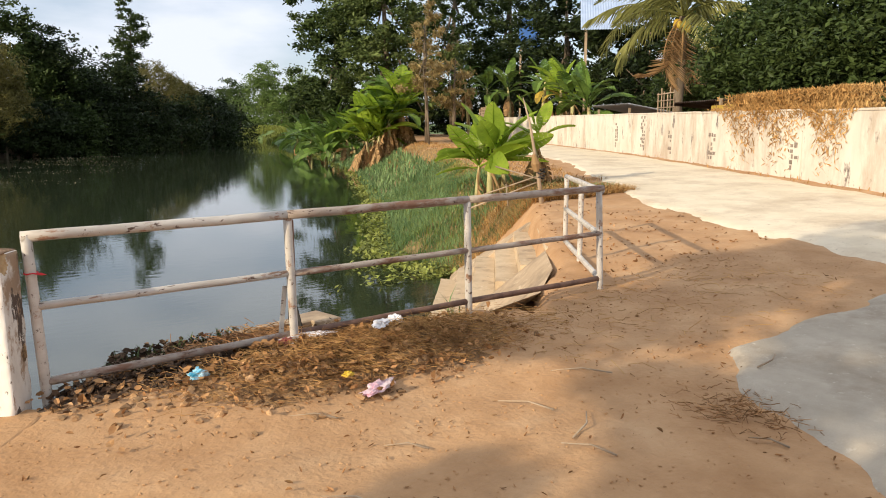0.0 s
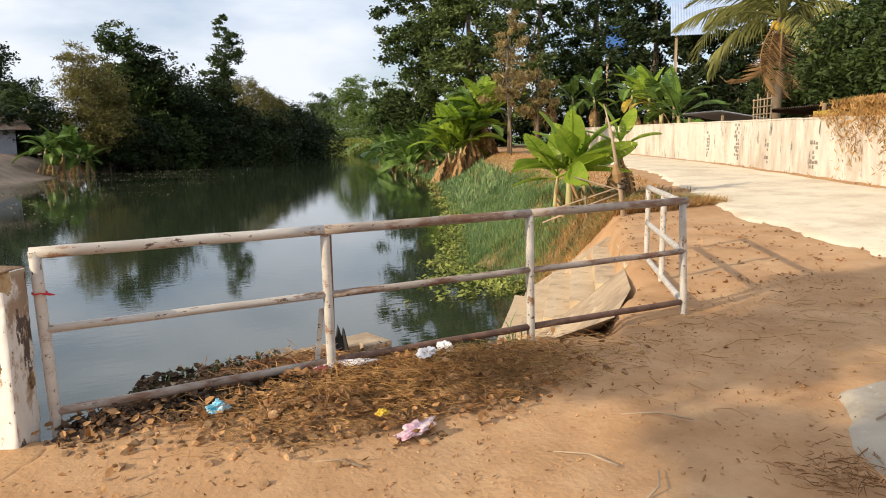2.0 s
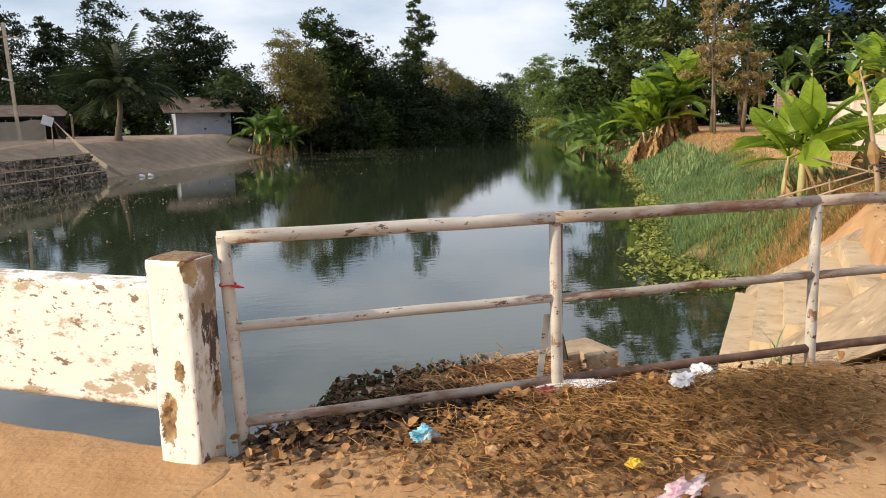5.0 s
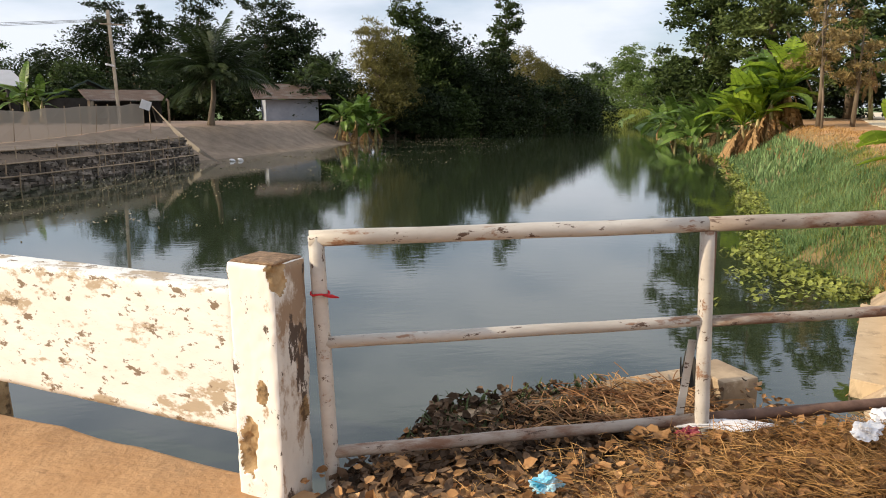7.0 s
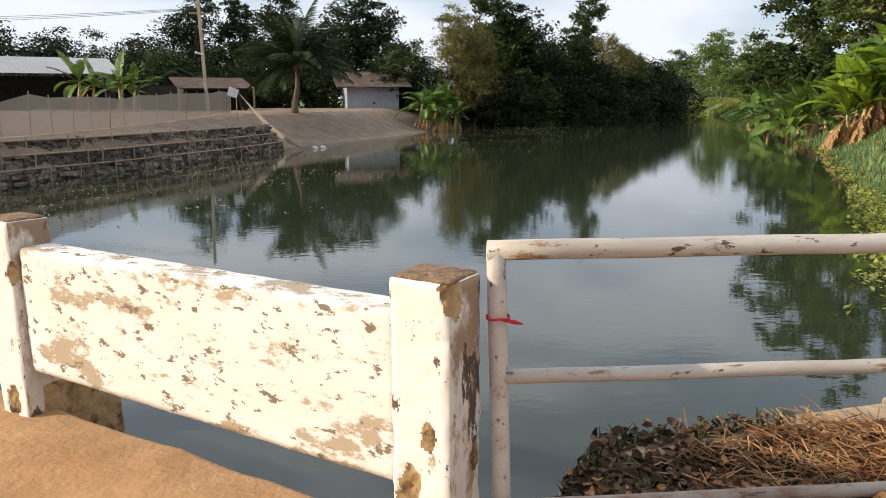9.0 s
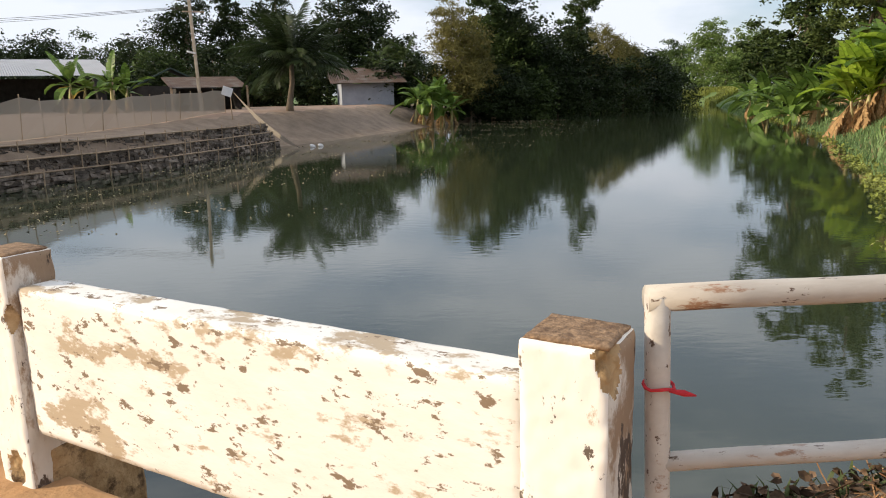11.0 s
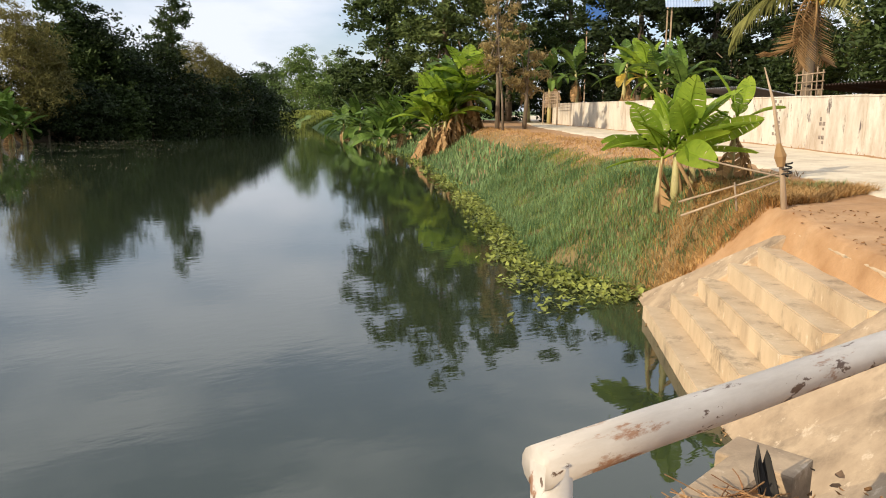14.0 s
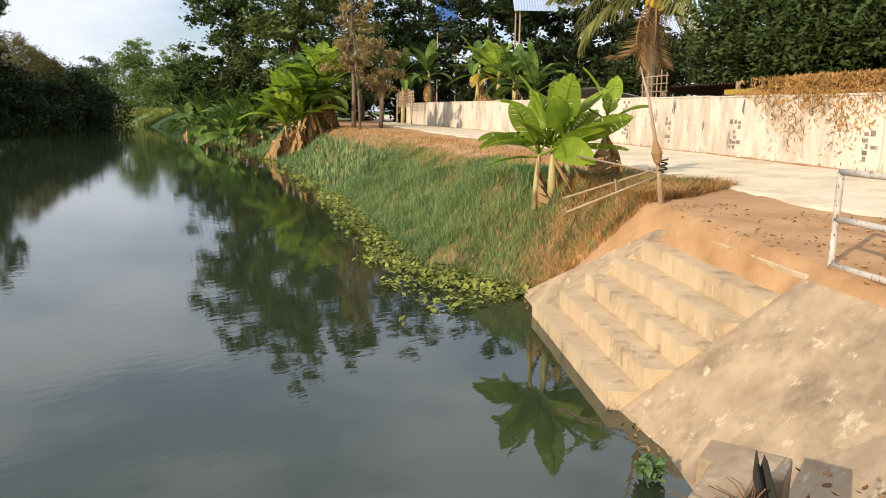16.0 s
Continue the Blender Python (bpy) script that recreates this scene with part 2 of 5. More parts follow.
# plain black; on shed walls it stands in for the shade inside
M_BLACK = material("black_and_inner_shade", ((0.3, (0.02, 0.018, 0.015)), (0.7, (0.05, 0.045, 0.04))), scale=2.0)
M_BAGW = material("plastic_white", ((0.3, (0.66, 0.64, 0.64)), (0.7, (0.8, 0.78, 0.8))), scale=9, rough=0.3, bump=0.3, spec=0.5)
M_BAGB = material("plastic_blue", ((0.4, (0.05, 0.42, 0.62)), (0.6, (0.55, 0.75, 0.82))), scale=14, rough=0.3, bump=0.3, spec=0.5)
M_BAGP = material("plastic_pink", ((0.4, (0.62, 0.36, 0.42)), (0.6, (0.75, 0.62, 0.62))), scale=12, rough=0.35, bump=0.3)
M_STONE = material("stacked_stone", ((0.3, (0.035, 0.029, 0.024)), (0.7, (0.19, 0.158, 0.13))), scale=5.0, bump=0.6, island=0.6, objrand=0.5)

# water: a dark, nearly smooth surface with small ripples
M_WATER = bpy.data.materials.new("canal_water")
M_WATER.use_nodes = True
_n, _l = M_WATER.node_tree.nodes, M_WATER.node_tree.links
_b = _n["Principled BSDF"]
_b.inputs["Base Color"].default_value = (0.028, 0.037, 0.020, 1)
_b.inputs["Roughness"].default_value, _b.inputs["IOR"].default_value = 0.025, 1.68
_c, _m1, _t1, _t2, _a, _p = (_n.new("ShaderNodeTexCoord"), _n.new("ShaderNodeMapping"), _n.new("ShaderNodeTexNoise"), _n.new("ShaderNodeTexNoise"),
                             _n.new("ShaderNodeMath"), _n.new("ShaderNodeBump"))
_m1.inputs["Rotation"].default_value, _m1.inputs["Scale"].default_value = (0, 0, radians(28)), (1.0, 2.2, 1)
_l.new(_c.outputs["Object"], _m1.inputs["Vector"])
_t1.inputs["Scale"].default_value, _t1.inputs["Detail"].default_value = 3.0, 3.0
_t2.inputs["Scale"].default_value, _t2.inputs["Detail"].default_value = 0.12, 2.0
_l.new(_m1.outputs["Vector"], _t1.inputs["Vector"])
_l.new(_c.outputs["Object"], _t2.inputs["Vector"])
_a.operation = "MULTIPLY"
_l.new(_t1.outputs["Fac"], _a.inputs[0])
_l.new(_t2.outputs["Fac"], _a.inputs[1])
_p.inputs["Strength"].default_value, _p.inputs["Distance"].default_value = 0.13, 0.02
_l.new(_a.outputs["Value"], _p.inputs["Height"])
_l.new(_p.outputs["Normal"], _b.inputs["Normal"])


# ---- building helpers ----
def link(name, bm, mat, parent=None, smooth=False):
    me = bpy.data.meshes.new(name)
    if smooth:
        for f in bm.faces:
            f.smooth = True
    bm.to_mesh(me)
    bm.free()
    for m in mat if isinstance(mat, (list, tuple)) else (mat,):
        me.materials.append(m)
    ob = new(name, me)
    if parent:
        ob.parent = parent
    return ob


def part(name, bm, mat, parent, label="", smooth=False):
    return tagged(link(name, bm, mat, parent, smooth), label)


def thing(name, label, category, group="", at=(0, 0, 0), turn=0.0):
    ob = tagged(new(name), label, category, group)
    ob.matrix_basis = pose(*at, 0, 0, turn)
    return ob


def raw(name, verts, faces, mat, parent=None, smooth=False):
    """A mesh from numpy arrays: verts (n,3), faces (m,k)."""
    verts, faces = np.asarray(verts, np.float32), np.asarray(faces, np.int32)
    me = bpy.data.meshes.new(name)
    k = faces.shape[1]
    me.vertices.add(len(verts))
    me.vertices.foreach_set("co", verts.ravel())
    me.loops.add(faces.size)
    me.loops.foreach_set("vertex_index", faces.ravel())
    me.polygons.add(len(faces))
    me.polygons.foreach_set("loop_start", np.arange(0, faces.size, k, dtype=np.int32))
    me.polygons.foreach_set("use_smooth", np.full(len(faces), smooth))
    for m in mat if isinstance(mat, (list, tuple)) else (mat,):
        me.materials.append(m)
    me.update(calc_edges=True)
    ob = new(name, me)
    if parent:
        ob.parent = parent
    return ob


def box(bm, size, m=None, bevel=0.0):
    """A bevelled box of that size, its base centre at the origin of m."""
    r = bmesh.ops.create_cube(bm, size=1)
    vs = r["verts"]
    bmesh.ops.transform(bm, matrix=(m or Matrix()) @ Matrix.Translation((0, 0, size[2] / 2)) @ Matrix.Diagonal((*size, 1)), verts=vs)
    if bevel:
        es = list({e for v in vs for e in v.link_edges})
        bmesh.ops.bevel(bm, geom=es, offset=bevel, segments=2, affect="EDGES", profile=0.6)
    return bm


def tube(bm, pts, radii, sides=8, caps=True):
    """A tapered tube through points."""
    pts = [Vector(p) for p in pts]
    rings = []
    for i, p in enumerate(pts):
        d = (pts[min(i + 1, len(pts) - 1)] - pts[max(i - 1, 0)]).normalized()
        u = d.cross(Vector((0.31, 0.17, 0.94)) if abs(d.z) < 0.9 else Vector((1, 0.1, 0))).normalized()
        v = d.cross(u)
        r = radii[i] if isinstance(radii, (list, tuple)) else radii
        rings.append([bm.verts.new(p + (u * math.cos(a) + v * math.sin(a)) * r) for a in (2 * math.pi * k / sides for k in range(sides))])
    for a, b in zip(rings, rings[1:]):
        for k in range(sides):
            bm.faces.new((a[k], a[(k + 1) % sides], b[(k + 1) % sides], b[k]))
    if caps:
        bm.faces.new(rings[0][::-1])
        bm.faces.new(rings[-1])
    return bm


rng = np.random.default_rng(7)


def smoothnoise(x, y, s):
    """Cheap smooth value noise on arrays."""
    v = np.sin(x * s * 1.7 + 1.3 * np.sin(y * s * 1.1 + 0.5)) + np.sin(y * s * 1.9 + 1.7 * np.sin(x * s * 0.9 + 2.1)) + np.sin((x + y) * s * 2.7 + 0.7)
    return v / 3


def leaves(name, centres, size, mat, parent=None, up=0.35, aspect=2.2, jitter=0.4, fold=0.25, droop=0.0):
    """Folded leaf blades, four corners each, with random turns."""
    c = np.asarray(centres, np.float32)
    n = len(c)
    d = rng.normal(size=(n, 3))
    d[:, 2] = d[:, 2] * 0.6 - droop
    d /= np.linalg.norm(d, axis=1, keepdims=True)
    nn = rng.normal(size=(n, 3)) + np.array((0, 0, up * 3))
    s = np.cross(d, nn)
    s /= np.linalg.norm(s, axis=1, keepdims=True) + 1e-6
    nn = np.cross(s, d)
    L = (size * (1 + jitter * rng.uniform(-1, 1, n)))[:, None]
    w = L / aspect / 2
    v = np.stack([c - d * L * 0.5, c + s * w + nn * w * fold - d * L * 0.05, c + d * L * 0.5, c - s * w + nn * w * fold - d * L * 0.05], 1).reshape(-1, 3)
    b = np.arange(n)[:, None] * 4
    f = np.concatenate([b + np.array([[0, 1, 2]]), b + np.array([[0, 2, 3]])], 0)
    return raw(name, v, f, mat, parent)


def curled_leaves(name, centres, size, mat, up=0.5, aspect=1.7, jitter=0.4):
    """Dead leaves with a rounded outline, curled along and across, six corners each."""
    c = np.asarray(centres, np.float32)
    n = len(c)
    d = rng.normal(size=(n, 3))
    d[:, 2] *= 0.35
    d /= np.linalg.norm(d, axis=1, keepdims=True)
    s = np.cross(d, rng.normal(size=(n, 3)) + np.array((0, 0, up * 3)))
    s /= np.linalg.norm(s, axis=1, keepdims=True) + 1e-6
    nn = np.cross(s, d)
    L = (size * (1 + jitter * rng.uniform(-1, 1, n)))[:, None]
    w, curl, roll = L / aspect / 2, L * rng.uniform(-0.05, 0.35, n)[:, None], L * rng.uniform(0.0, 0.3, n)[:, None]
    rows = [c - d * L * 0.5 + nn * curl * 0.6, c - d * L * 0.2 + s * w + nn * roll, c + d * L * 0.2 + s * w * 0.9 + nn * roll,
            c + d * L * 0.5 + nn * curl, c + d * L * 0.2 - s * w * 0.9 + nn * roll * 0.6, c - d * L * 0.2 - s * w + nn * roll * 0.8, c + d * L * 0.02]
    b = np.arange(n)[:, None] * 7
    f = np.concatenate([b + np.array([[6, k, (k + 1) % 6]]) for k in range(6)], 0)
    return raw(name, np.stack(rows, 1).reshape(-1, 3), f, mat)


def clumps(blobs, count, shell=0.55, lump=0.35, per=60):
    """Leaf places gathered in tufts inside ellipsoids (x, y, z, rx, ry, rz)."""
    blobs = np.asarray(blobs, float)
    vol = np.prod(blobs[:, 3:], axis=1) ** 0.67
    nt = max(6, count // per)
    which = rng.choice(len(blobs), nt, p=vol / vol.sum())
    d = rng.normal(size=(nt, 3))
    d /= np.linalg.norm(d, axis=1, keepdims=True)
    r = shell + (1 - shell) * rng.random(nt) ** 0.5 + rng.normal(size=nt) * 0.06
    tuft = blobs[which, :3] + d * blobs[which, 3:] * r[:, None]
    k = rng.integers(0, nt, count)
    spread = lump * np.mean(blobs[which, 3:], axis=1)[k][:, None]
    off = rng.normal(size=(count, 3)) * spread * np.array((0.6, 0.6, 0.35))
    return tuft[k] + off


M_NET = bpy.data.materials.new("fine_net")
M_NET.use_nodes = True
_n, _l = M_NET.node_tree.nodes, M_NET.node_tree.links
_tr, _ms = _n.new("ShaderNodeBsdfTransparent"), _n.new("ShaderNodeMixShader")
_n["Principled BSDF"].inputs["Base Color"].default_value = (0.36, 0.31, 0.25, 1)
_n["Principled BSDF"].inputs["Roughness"].default_value = 0.9
_ms.inputs["Fac"].default_value = 0.74
_l.new(_tr.outputs["BSDF"], _ms.inputs[1])
_l.new(_n["Principled BSDF"].outputs["BSDF"], _ms.inputs[2])
_l.new(_ms.outputs["Shader"], _n["Material Output"].inputs["Surface"])

# ---- ground, canal, road ----
WATER = -1.27
RIGHT = [(-15.4, -24.7), (-4.7, -4.4), (-0.16, 0.10), (0.22, 0.34), (0.56, 0.86), (2.27, 1.19), (2.36, 0.62), (2.6, 0.7), (3.2, 1.5), (4.12, 2.1), (4.98, 3.2), (7.9, 6.65), (8.1, 9.4),
         (10.4, 13.1), (14.8, 20.9), (21.7, 34.2), (30, 55), (40.5, 84), (49, 112), (57, 130)]
LEFT = [(44, 131), (34, 97), (14, 75), (6.5, 66.8), (0.2, 51.5), (-3.4, 43.7), (-6.2, 39.2), (-9.4, 29.6), (-12.4, 23.3), (-17.5, 12), (-32, -20)]
CANAL = np.array(RIGHT + LEFT, float)


def canal_distance(x, y):
    """Signed distance to the waterline (negative over the water), and which bank is nearer (True: the far left one)."""
    best, side = np.full(x.shape, 1e9), np.zeros(x.shape, bool)
    inside = np.zeros(x.shape, bool)
    n = len(CANAL)
    for i in range(n):
        ax, ay = CANAL[i]
        bx, by = CANAL[(i + 1) % n]
        t = np.clip(((x - ax) * (bx - ax) + (y - ay) * (by - ay)) / ((bx - ax) ** 2 + (by - ay) ** 2), 0, 1)
        d = np.hypot(x - ax - t * (bx - ax), y - ay - t * (by - ay))
        m = d < best
        best = np.where(m, d, best)
        side = np.where(m, i >= len(RIGHT) - 1, side)
        c = ((ay > y) != (by > y)) & (x < (bx - ax) * (y - ay) / (by - ay + 1e-12) + ax)
        inside ^= c
    return np.where(inside, -best, best), side


def plain(x, y):
    """Height of the flat land beside the canal on the walked side."""
    return 0.06 + 0.47 * (1 - np.exp(-np.maximum(x - 4, 0) / 10))


def smooth(t):
    t = np.clip(t, 0, 1)
    return t * t * (3 - 2 * t)


def ground_z(x, y):
    x, y = np.asarray(x, float), np.asarray(y, float)
    d, left = canal_distance(x, y)
    top = plain(x, y)
    run = 0.62 + 0.9 * smooth((x - 2.9) / 1.1) + 0.7 * smooth((y - 6.2) / 2.4) + 1.5 * smooth((y - 8.8) / 4)
    rise = np.clip(d / run, 0, 1)
    rise = np.where(y > 6.4, smooth(rise * 0.92 + 0.08), rise)
    rz = WATER - 0.14 + (top - WATER + 0.14) * rise - 0.09 * np.sin(np.pi * rise)
    rz = np.where(d > run, top, rz)
    block = smooth((2.62 - x) / 0.25)
    soft = 0.02 + 0.5 * smooth((x - 1.95) / 0.35) * smooth((0.95 - y) / 0.2)
    rz = rz * (1 - block) + (WATER - 0.1 + (top - WATER + 0.08) * np.clip((d - 0.15) / soft, 0, 1)) * block
    rz = rz + 0.075 * smoothnoise(x, y, 2.6) * smooth(d / 0.5) * smooth((3.0 - d) / 0.9) * smooth((y - 6.6) / 1.0)
    gab = smooth((36.5 - y) / 4)
    lz = (WATER - 0.1) + 1.4 * smooth(d / (0.6 * gab + 5.5 * (1 - gab)))
    lz = lz + (0.12 + 0.42 * smooth((y - 34) / 14)) * smooth((d - 1) / 6)
    lz = np.where(y > 70, (WATER - 0.1) + 1.3 * smooth(d / 3.0) + 0.5 * smooth((d - 3) / 8), lz)
    z = np.where(left, lz, rz)
    z = np.where(d < 0, WATER - 0.12 - 1.2 * smooth(-d / 3), z)
    z = z + 0.02 * smoothnoise(x, y, 1.9) * smooth(d / 2) + 0.012 * smoothnoise(x, y, 6.0) * smooth(d)
    near = np.exp(-((y + 0.45) / 0.40) ** 2 - ((x - 1.75) / 1.05) ** 2)
    z = z + near * (0.12 + 0.07 * smoothnoise(x, y, 4.0) + 0.05 * smoothnoise(x, y, 10.0)) * (d > 0.1)
    z = z - 0.11 * smooth((y - 0.05) / 0.4) * smooth((2.6 - x) / 0.2) * smooth(x / 0.3) * (d > 0.1) * (y < 1.5)
    u, v = (x - 5.95) * 0.645 + (y - 2.1) * 0.764, (-(x - 5.95) * 0.764 + (y - 2.1) * 0.645) / 1.46
    z = z - 0.3 * smooth((u + 0.05) / 0.15) * smooth((3.3 - u) / 0.2) * smooth((v - 0.0) / 0.08) * smooth((1.1 - v) / 0.1)
    return z


def spaced(lo, hi, step, out_lo, out_hi, grow=1.055):
    mid = list(np.arange(lo, hi, step))
    for end, sign in ((out_lo, -1), (out_hi, 1)):
        s, p, more = step, mid[0] if sign < 0 else mid[-1], []
        while abs(p - end) > s:
            s *= grow
            p += sign * s
            more.append(p)
        mid = more[::-1] + mid if sign < 0 else mid + more
    return np.array(mid)


gx, gy = spaced(-5, 11, 0.13, -700, 900), spaced(-6, 12, 0.13, -500, 1500)
GX, GY = np.meshgrid(gx, gy)
GZ = ground_z(GX, GY)
nx, ny = len(gx), len(gy)
ii, jj = np.meshgrid(np.arange(nx - 1), np.arange(ny - 1))
q = (jj * nx + ii).ravel()
ground = raw("ground", np.stack([GX, GY, GZ], -1).reshape(-1, 3), np.stack([q, q + 1, q + nx + 1, q + nx], 1),
             [M_DIRT, M_BANK, M_GREY, M_YARD, M_GRASSLAND, M_BED, M_HUMUS_SHADE, M_HEAP], smooth=True)
tagged(ground, "orange sandy dirt ground with grassy canal banks", "ground", kind="structure")
cx, cy = (GX[:-1, :-1] + GX[1:, 1:]).ravel() / 2, (GY[:-1, :-1] + GY[1:, 1:]).ravel() / 2
cd, cl = canal_distance(cx, cy)
wob = smoothnoise(cx, cy, 1.5) * 0.6
idx = np.where(cl, np.where(cd < 5.5 + wob, 2, 3), np.where((cy > 6.0 + wob) & (cd < 3.2 + wob), 1, 0))
idx = np.where((np.hypot(cx, cy) > 75) | ((cl) & (cy > 100)), 4, idx)
idx = np.where(cd < -0.25, 5, idx)
near = (cd > -0.2) & (~cl)
idx = np.where(near & (cx > 0.7) & (cx < 3.4) & (((cx - 1.85) / 1.25) ** 2 + ((cy + 0.4) / 0.55) ** 2 < 1 + 0.4 * wob), 7, idx)
# humus strip, painted darker for the shade of post, beam and rail
idx = np.where(near & (cx > -0.05) & (cx < 2.2) & (cy > -0.22 + 0.06 * cx + 0.1 * wob) & (cy < 1.2), 6, idx)
ground.data.polygons.foreach_set("material_index", idx.astype(np.int32))

wx = np.array([[-60, -45], [75, -45], [75, 145], [-60, 145]], float)
water = raw("water", [(a, b, WATER) for a, b in wx], [(0, 1, 2, 3)], M_WATER)
tagged(water, "calm dark green canal water with small ripples", "water", kind="structure")


def ribbon(name, left, right, lift, mat, cross=40, step=0.5, ragged=0.16, label=""):
    """A slab laid on the ground between two polylines, its margin sinking raggedly into the soil."""
    def walkline(pts, n):
        pts = np.array(pts, float)
        seg = np.r_[0, np.cumsum(np.hypot(*np.diff(pts, axis=0).T))]
        u = np.linspace(0, seg[-1], n)
        return np.stack([np.interp(u, seg, pts[:, 0]), np.interp(u, seg, pts[:, 1])], 1)
    n = 260
    a, b = walkline(left, n), walkline(right, n)
    s = np.linspace(0, 1, cross) ** 1.0
    p = a[:, None] * (1 - s[None, :, None]) + b[:, None] * s[None, :, None]
    x, y = p[..., 0], p[..., 1]
    width = np.hypot(*(a - b).T)[:, None]
    edge = np.minimum(s[None] * width, (1 - s[None]) * width)
    along = np.r_[0, np.cumsum(np.hypot(*np.diff((a + b) / 2, axis=0).T))][:, None]
    edge = np.minimum(edge, along[-1] - along)
    z = plain(x, y) + lift - 0.09 * (1 - smooth((edge + ragged * (smoothnoise(x, y, 2.3) + 0.25 * smoothnoise(x, y, 7.0))) / 0.22))
    i, j = np.meshgrid(np.arange(cross - 1), np.arange(n - 1))
    k = (j * cross + i).ravel()
    ob = raw(name, np.stack([x, y, z], -1).reshape(-1, 3), np.stack([k, k + 1, k + cross + 1, k + cross], 1), mat, smooth=True)
    return tagged(ob, label, "road", kind="structure")


WALL_LINE = [(6.2, -10.0), (13.7, 1.35), (22.0, 13.9), (29.0, 26.0), (38.5, 42)]
ROAD_L = [(-1.5, -14.0), (3.0, -8.5), (5.6, -4.6), (7.1, -1.6), (7.55, -0.65), (7.7, -0.2), (8.15, 1.0), (9.75, 4.0), (12.2, 6.9), (16.6, 12.5), (21.6, 21.5), (29, 33), (48, 58), (90, 110)]
ROAD_R = [(2.0, -16), (5.6, -9.2), (8.6, -4.8), (13.0, 1.0), (14.9, 3.9), (18.0, 8.6), (21.3, 13.6), (24.0, 18.2), (28.3, 25.9), (37.5, 41.8), (56, 62), (100, 112)]
ribbon("road", ROAD_L, ROAD_R, 0.034, M_ROAD, label="pale concrete village road dusted with sand")
ribbon("road_slab", [(-4.5, -11.5), (1.0, -5.2), (2.57, -3.28), (2.95, -2.85), (3.16, -2.35), (3.5, -2.0), (3.95, -1.68)],
       [(1.5, -13.0), (4.2, -7.2), (6.1, -3.9), (6.5, -3.1), (6.75, -2.5), (6.9, -2.1), (6.7, -1.72)], 0.05, M_SLAB, cross=70, ragged=0.1, label="old grey concrete road slab with a broken edge")

# ---- bridge: deck, parapet ----
PD = Vector((-0.826, 0.563, 0)).normalized()      # along the parapet, away from the railing
PN = Vector((PD.y, -PD.x, 0))                     # towards the canal
PT = math.degrees(math.atan2(PD.y, PD.x))
P0 = Vector((-0.168, 0.0, 0))
deck = bmesh.new()
dm = Matrix.Translation(P0 + PD * 10.75 - PN * 3.17) @ Matrix.Rotation(radians(PT), 4, "Z")
box(deck, (22.0, 6.4, 0.34), dm @ Matrix.Translation((0, 0, -0.295)), 0.02)
bmesh.ops.subdivide_edges(deck, edges=[e for e in deck.edges if e.calc_length() > 3], cuts=180, use_grid_fill=True)
for v in deck.verts:
    if v.co.z > -0.05:
        off = (v.co - P0).dot(PN)
        if off > -0.3:
            v.co += PN * (0.022 * noise.noise(v.co * 5.0) + 0.012 * noise.noise(v.co * 17.0)) * (off > -0.05) + Vector((0, 0, 0.008 * noise.noise(v.co * 8.0)))
tagged(link("bridge_deck", deck, M_DIRT), "sandy concrete bridge deck beside the parapet", "bridge deck", kind="structure")


def worn_box(size, cuts, wear, seed, caves=(), fine=0.002):
    """A box on its base centre whose edges are worn round and whose faces are a little uneven; caves are broken hollows (x, y, z, radius, depth)."""
    bm = bmesh.new()
    box(bm, size)
    for axis in range(3):
        es = [e for e in bm.edges if abs((e.verts[0].co - e.verts[1].co)[axis]) > 1e-5]
        bmesh.ops.subdivide_edges(bm, edges=es, cuts=cuts[axis], use_grid_fill=True)
    half = Vector((size[0] / 2, size[1] / 2, size[2] / 2))
    mid = Vector((0, 0, half.z))
    off = Vector((seed * 3.1, seed * 1.7, 0))
    broken = set()
    for v in bm.verts:
        c = v.co - mid
        gap = sorted(half[a] - abs(c[a]) for a in range(3))
        k = noise.noise(v.co * 9.0 + off)
        edge = max(0.0, 1 - gap[1] / (wear * (1.2 + 0.8 * k)))
        inward = Vector((-c.x / half.x, -c.y / half.y, -max(0.0, c.z / half.z - 0.5) * 2))
        v.co += inward * wear * 0.42 * edge ** 1.6 * (0.8 + 0.5 * k)
        v.co += Vector((c.x / half.x, c.y / half.y, 0)) * fine * noise.noise(v.co * 30.0 + off)
        for x, y, z, r, depth in caves:
            d = (v.co - Vector((x, y, z)))
            d.z *= 0.55
            d = d.length + 0.35 * r * noise.noise(v.co * 32.0 + off)
            if d < r:
                v.co += Vector((-c.x, -c.y, 0)).normalized() * depth * (1 - (d / r) ** 2)
                broken.add(v)
    for f in bm.faces:
        f.smooth = True
        if all(v in broken for v in f.verts):
            f.material_index = 1
        elif f.normal.x < -0.7:
            f.material_index = 3
        elif f.calc_center_median().z > size[2] - 0.004 and f.normal.z > 0.6:
            f.material_index = 2
    return bm


M_PEEL = material("badly_peeled_paint", ((0.3, (0.52, 0.47, 0.41)), (0.7, (0.70, 0.66, 0.60))), scale=4.0, rough=0.8, bump=0.5, bump_scale=26, bump_dist=0.008,
                  second=(0.30, 0.21, 0.14), second_scale=5.0, second_at=(0.47, 0.53), chips=(0.09, 0.065, 0.05), chip_scale=7.0, chip_at=(0.555, 0.575), stretch=(1, 1, 0.45))
M_BARE = material("bare_broken_concrete", ((0.3, (0.26, 0.16, 0.07)), (0.7, (0.50, 0.35, 0.19))), scale=14, bump=0.8, bump_scale=45, bump_dist=0.012, second=(0.10, 0.06, 0.03), second_scale=9.0, second_at=(0.5, 0.62))


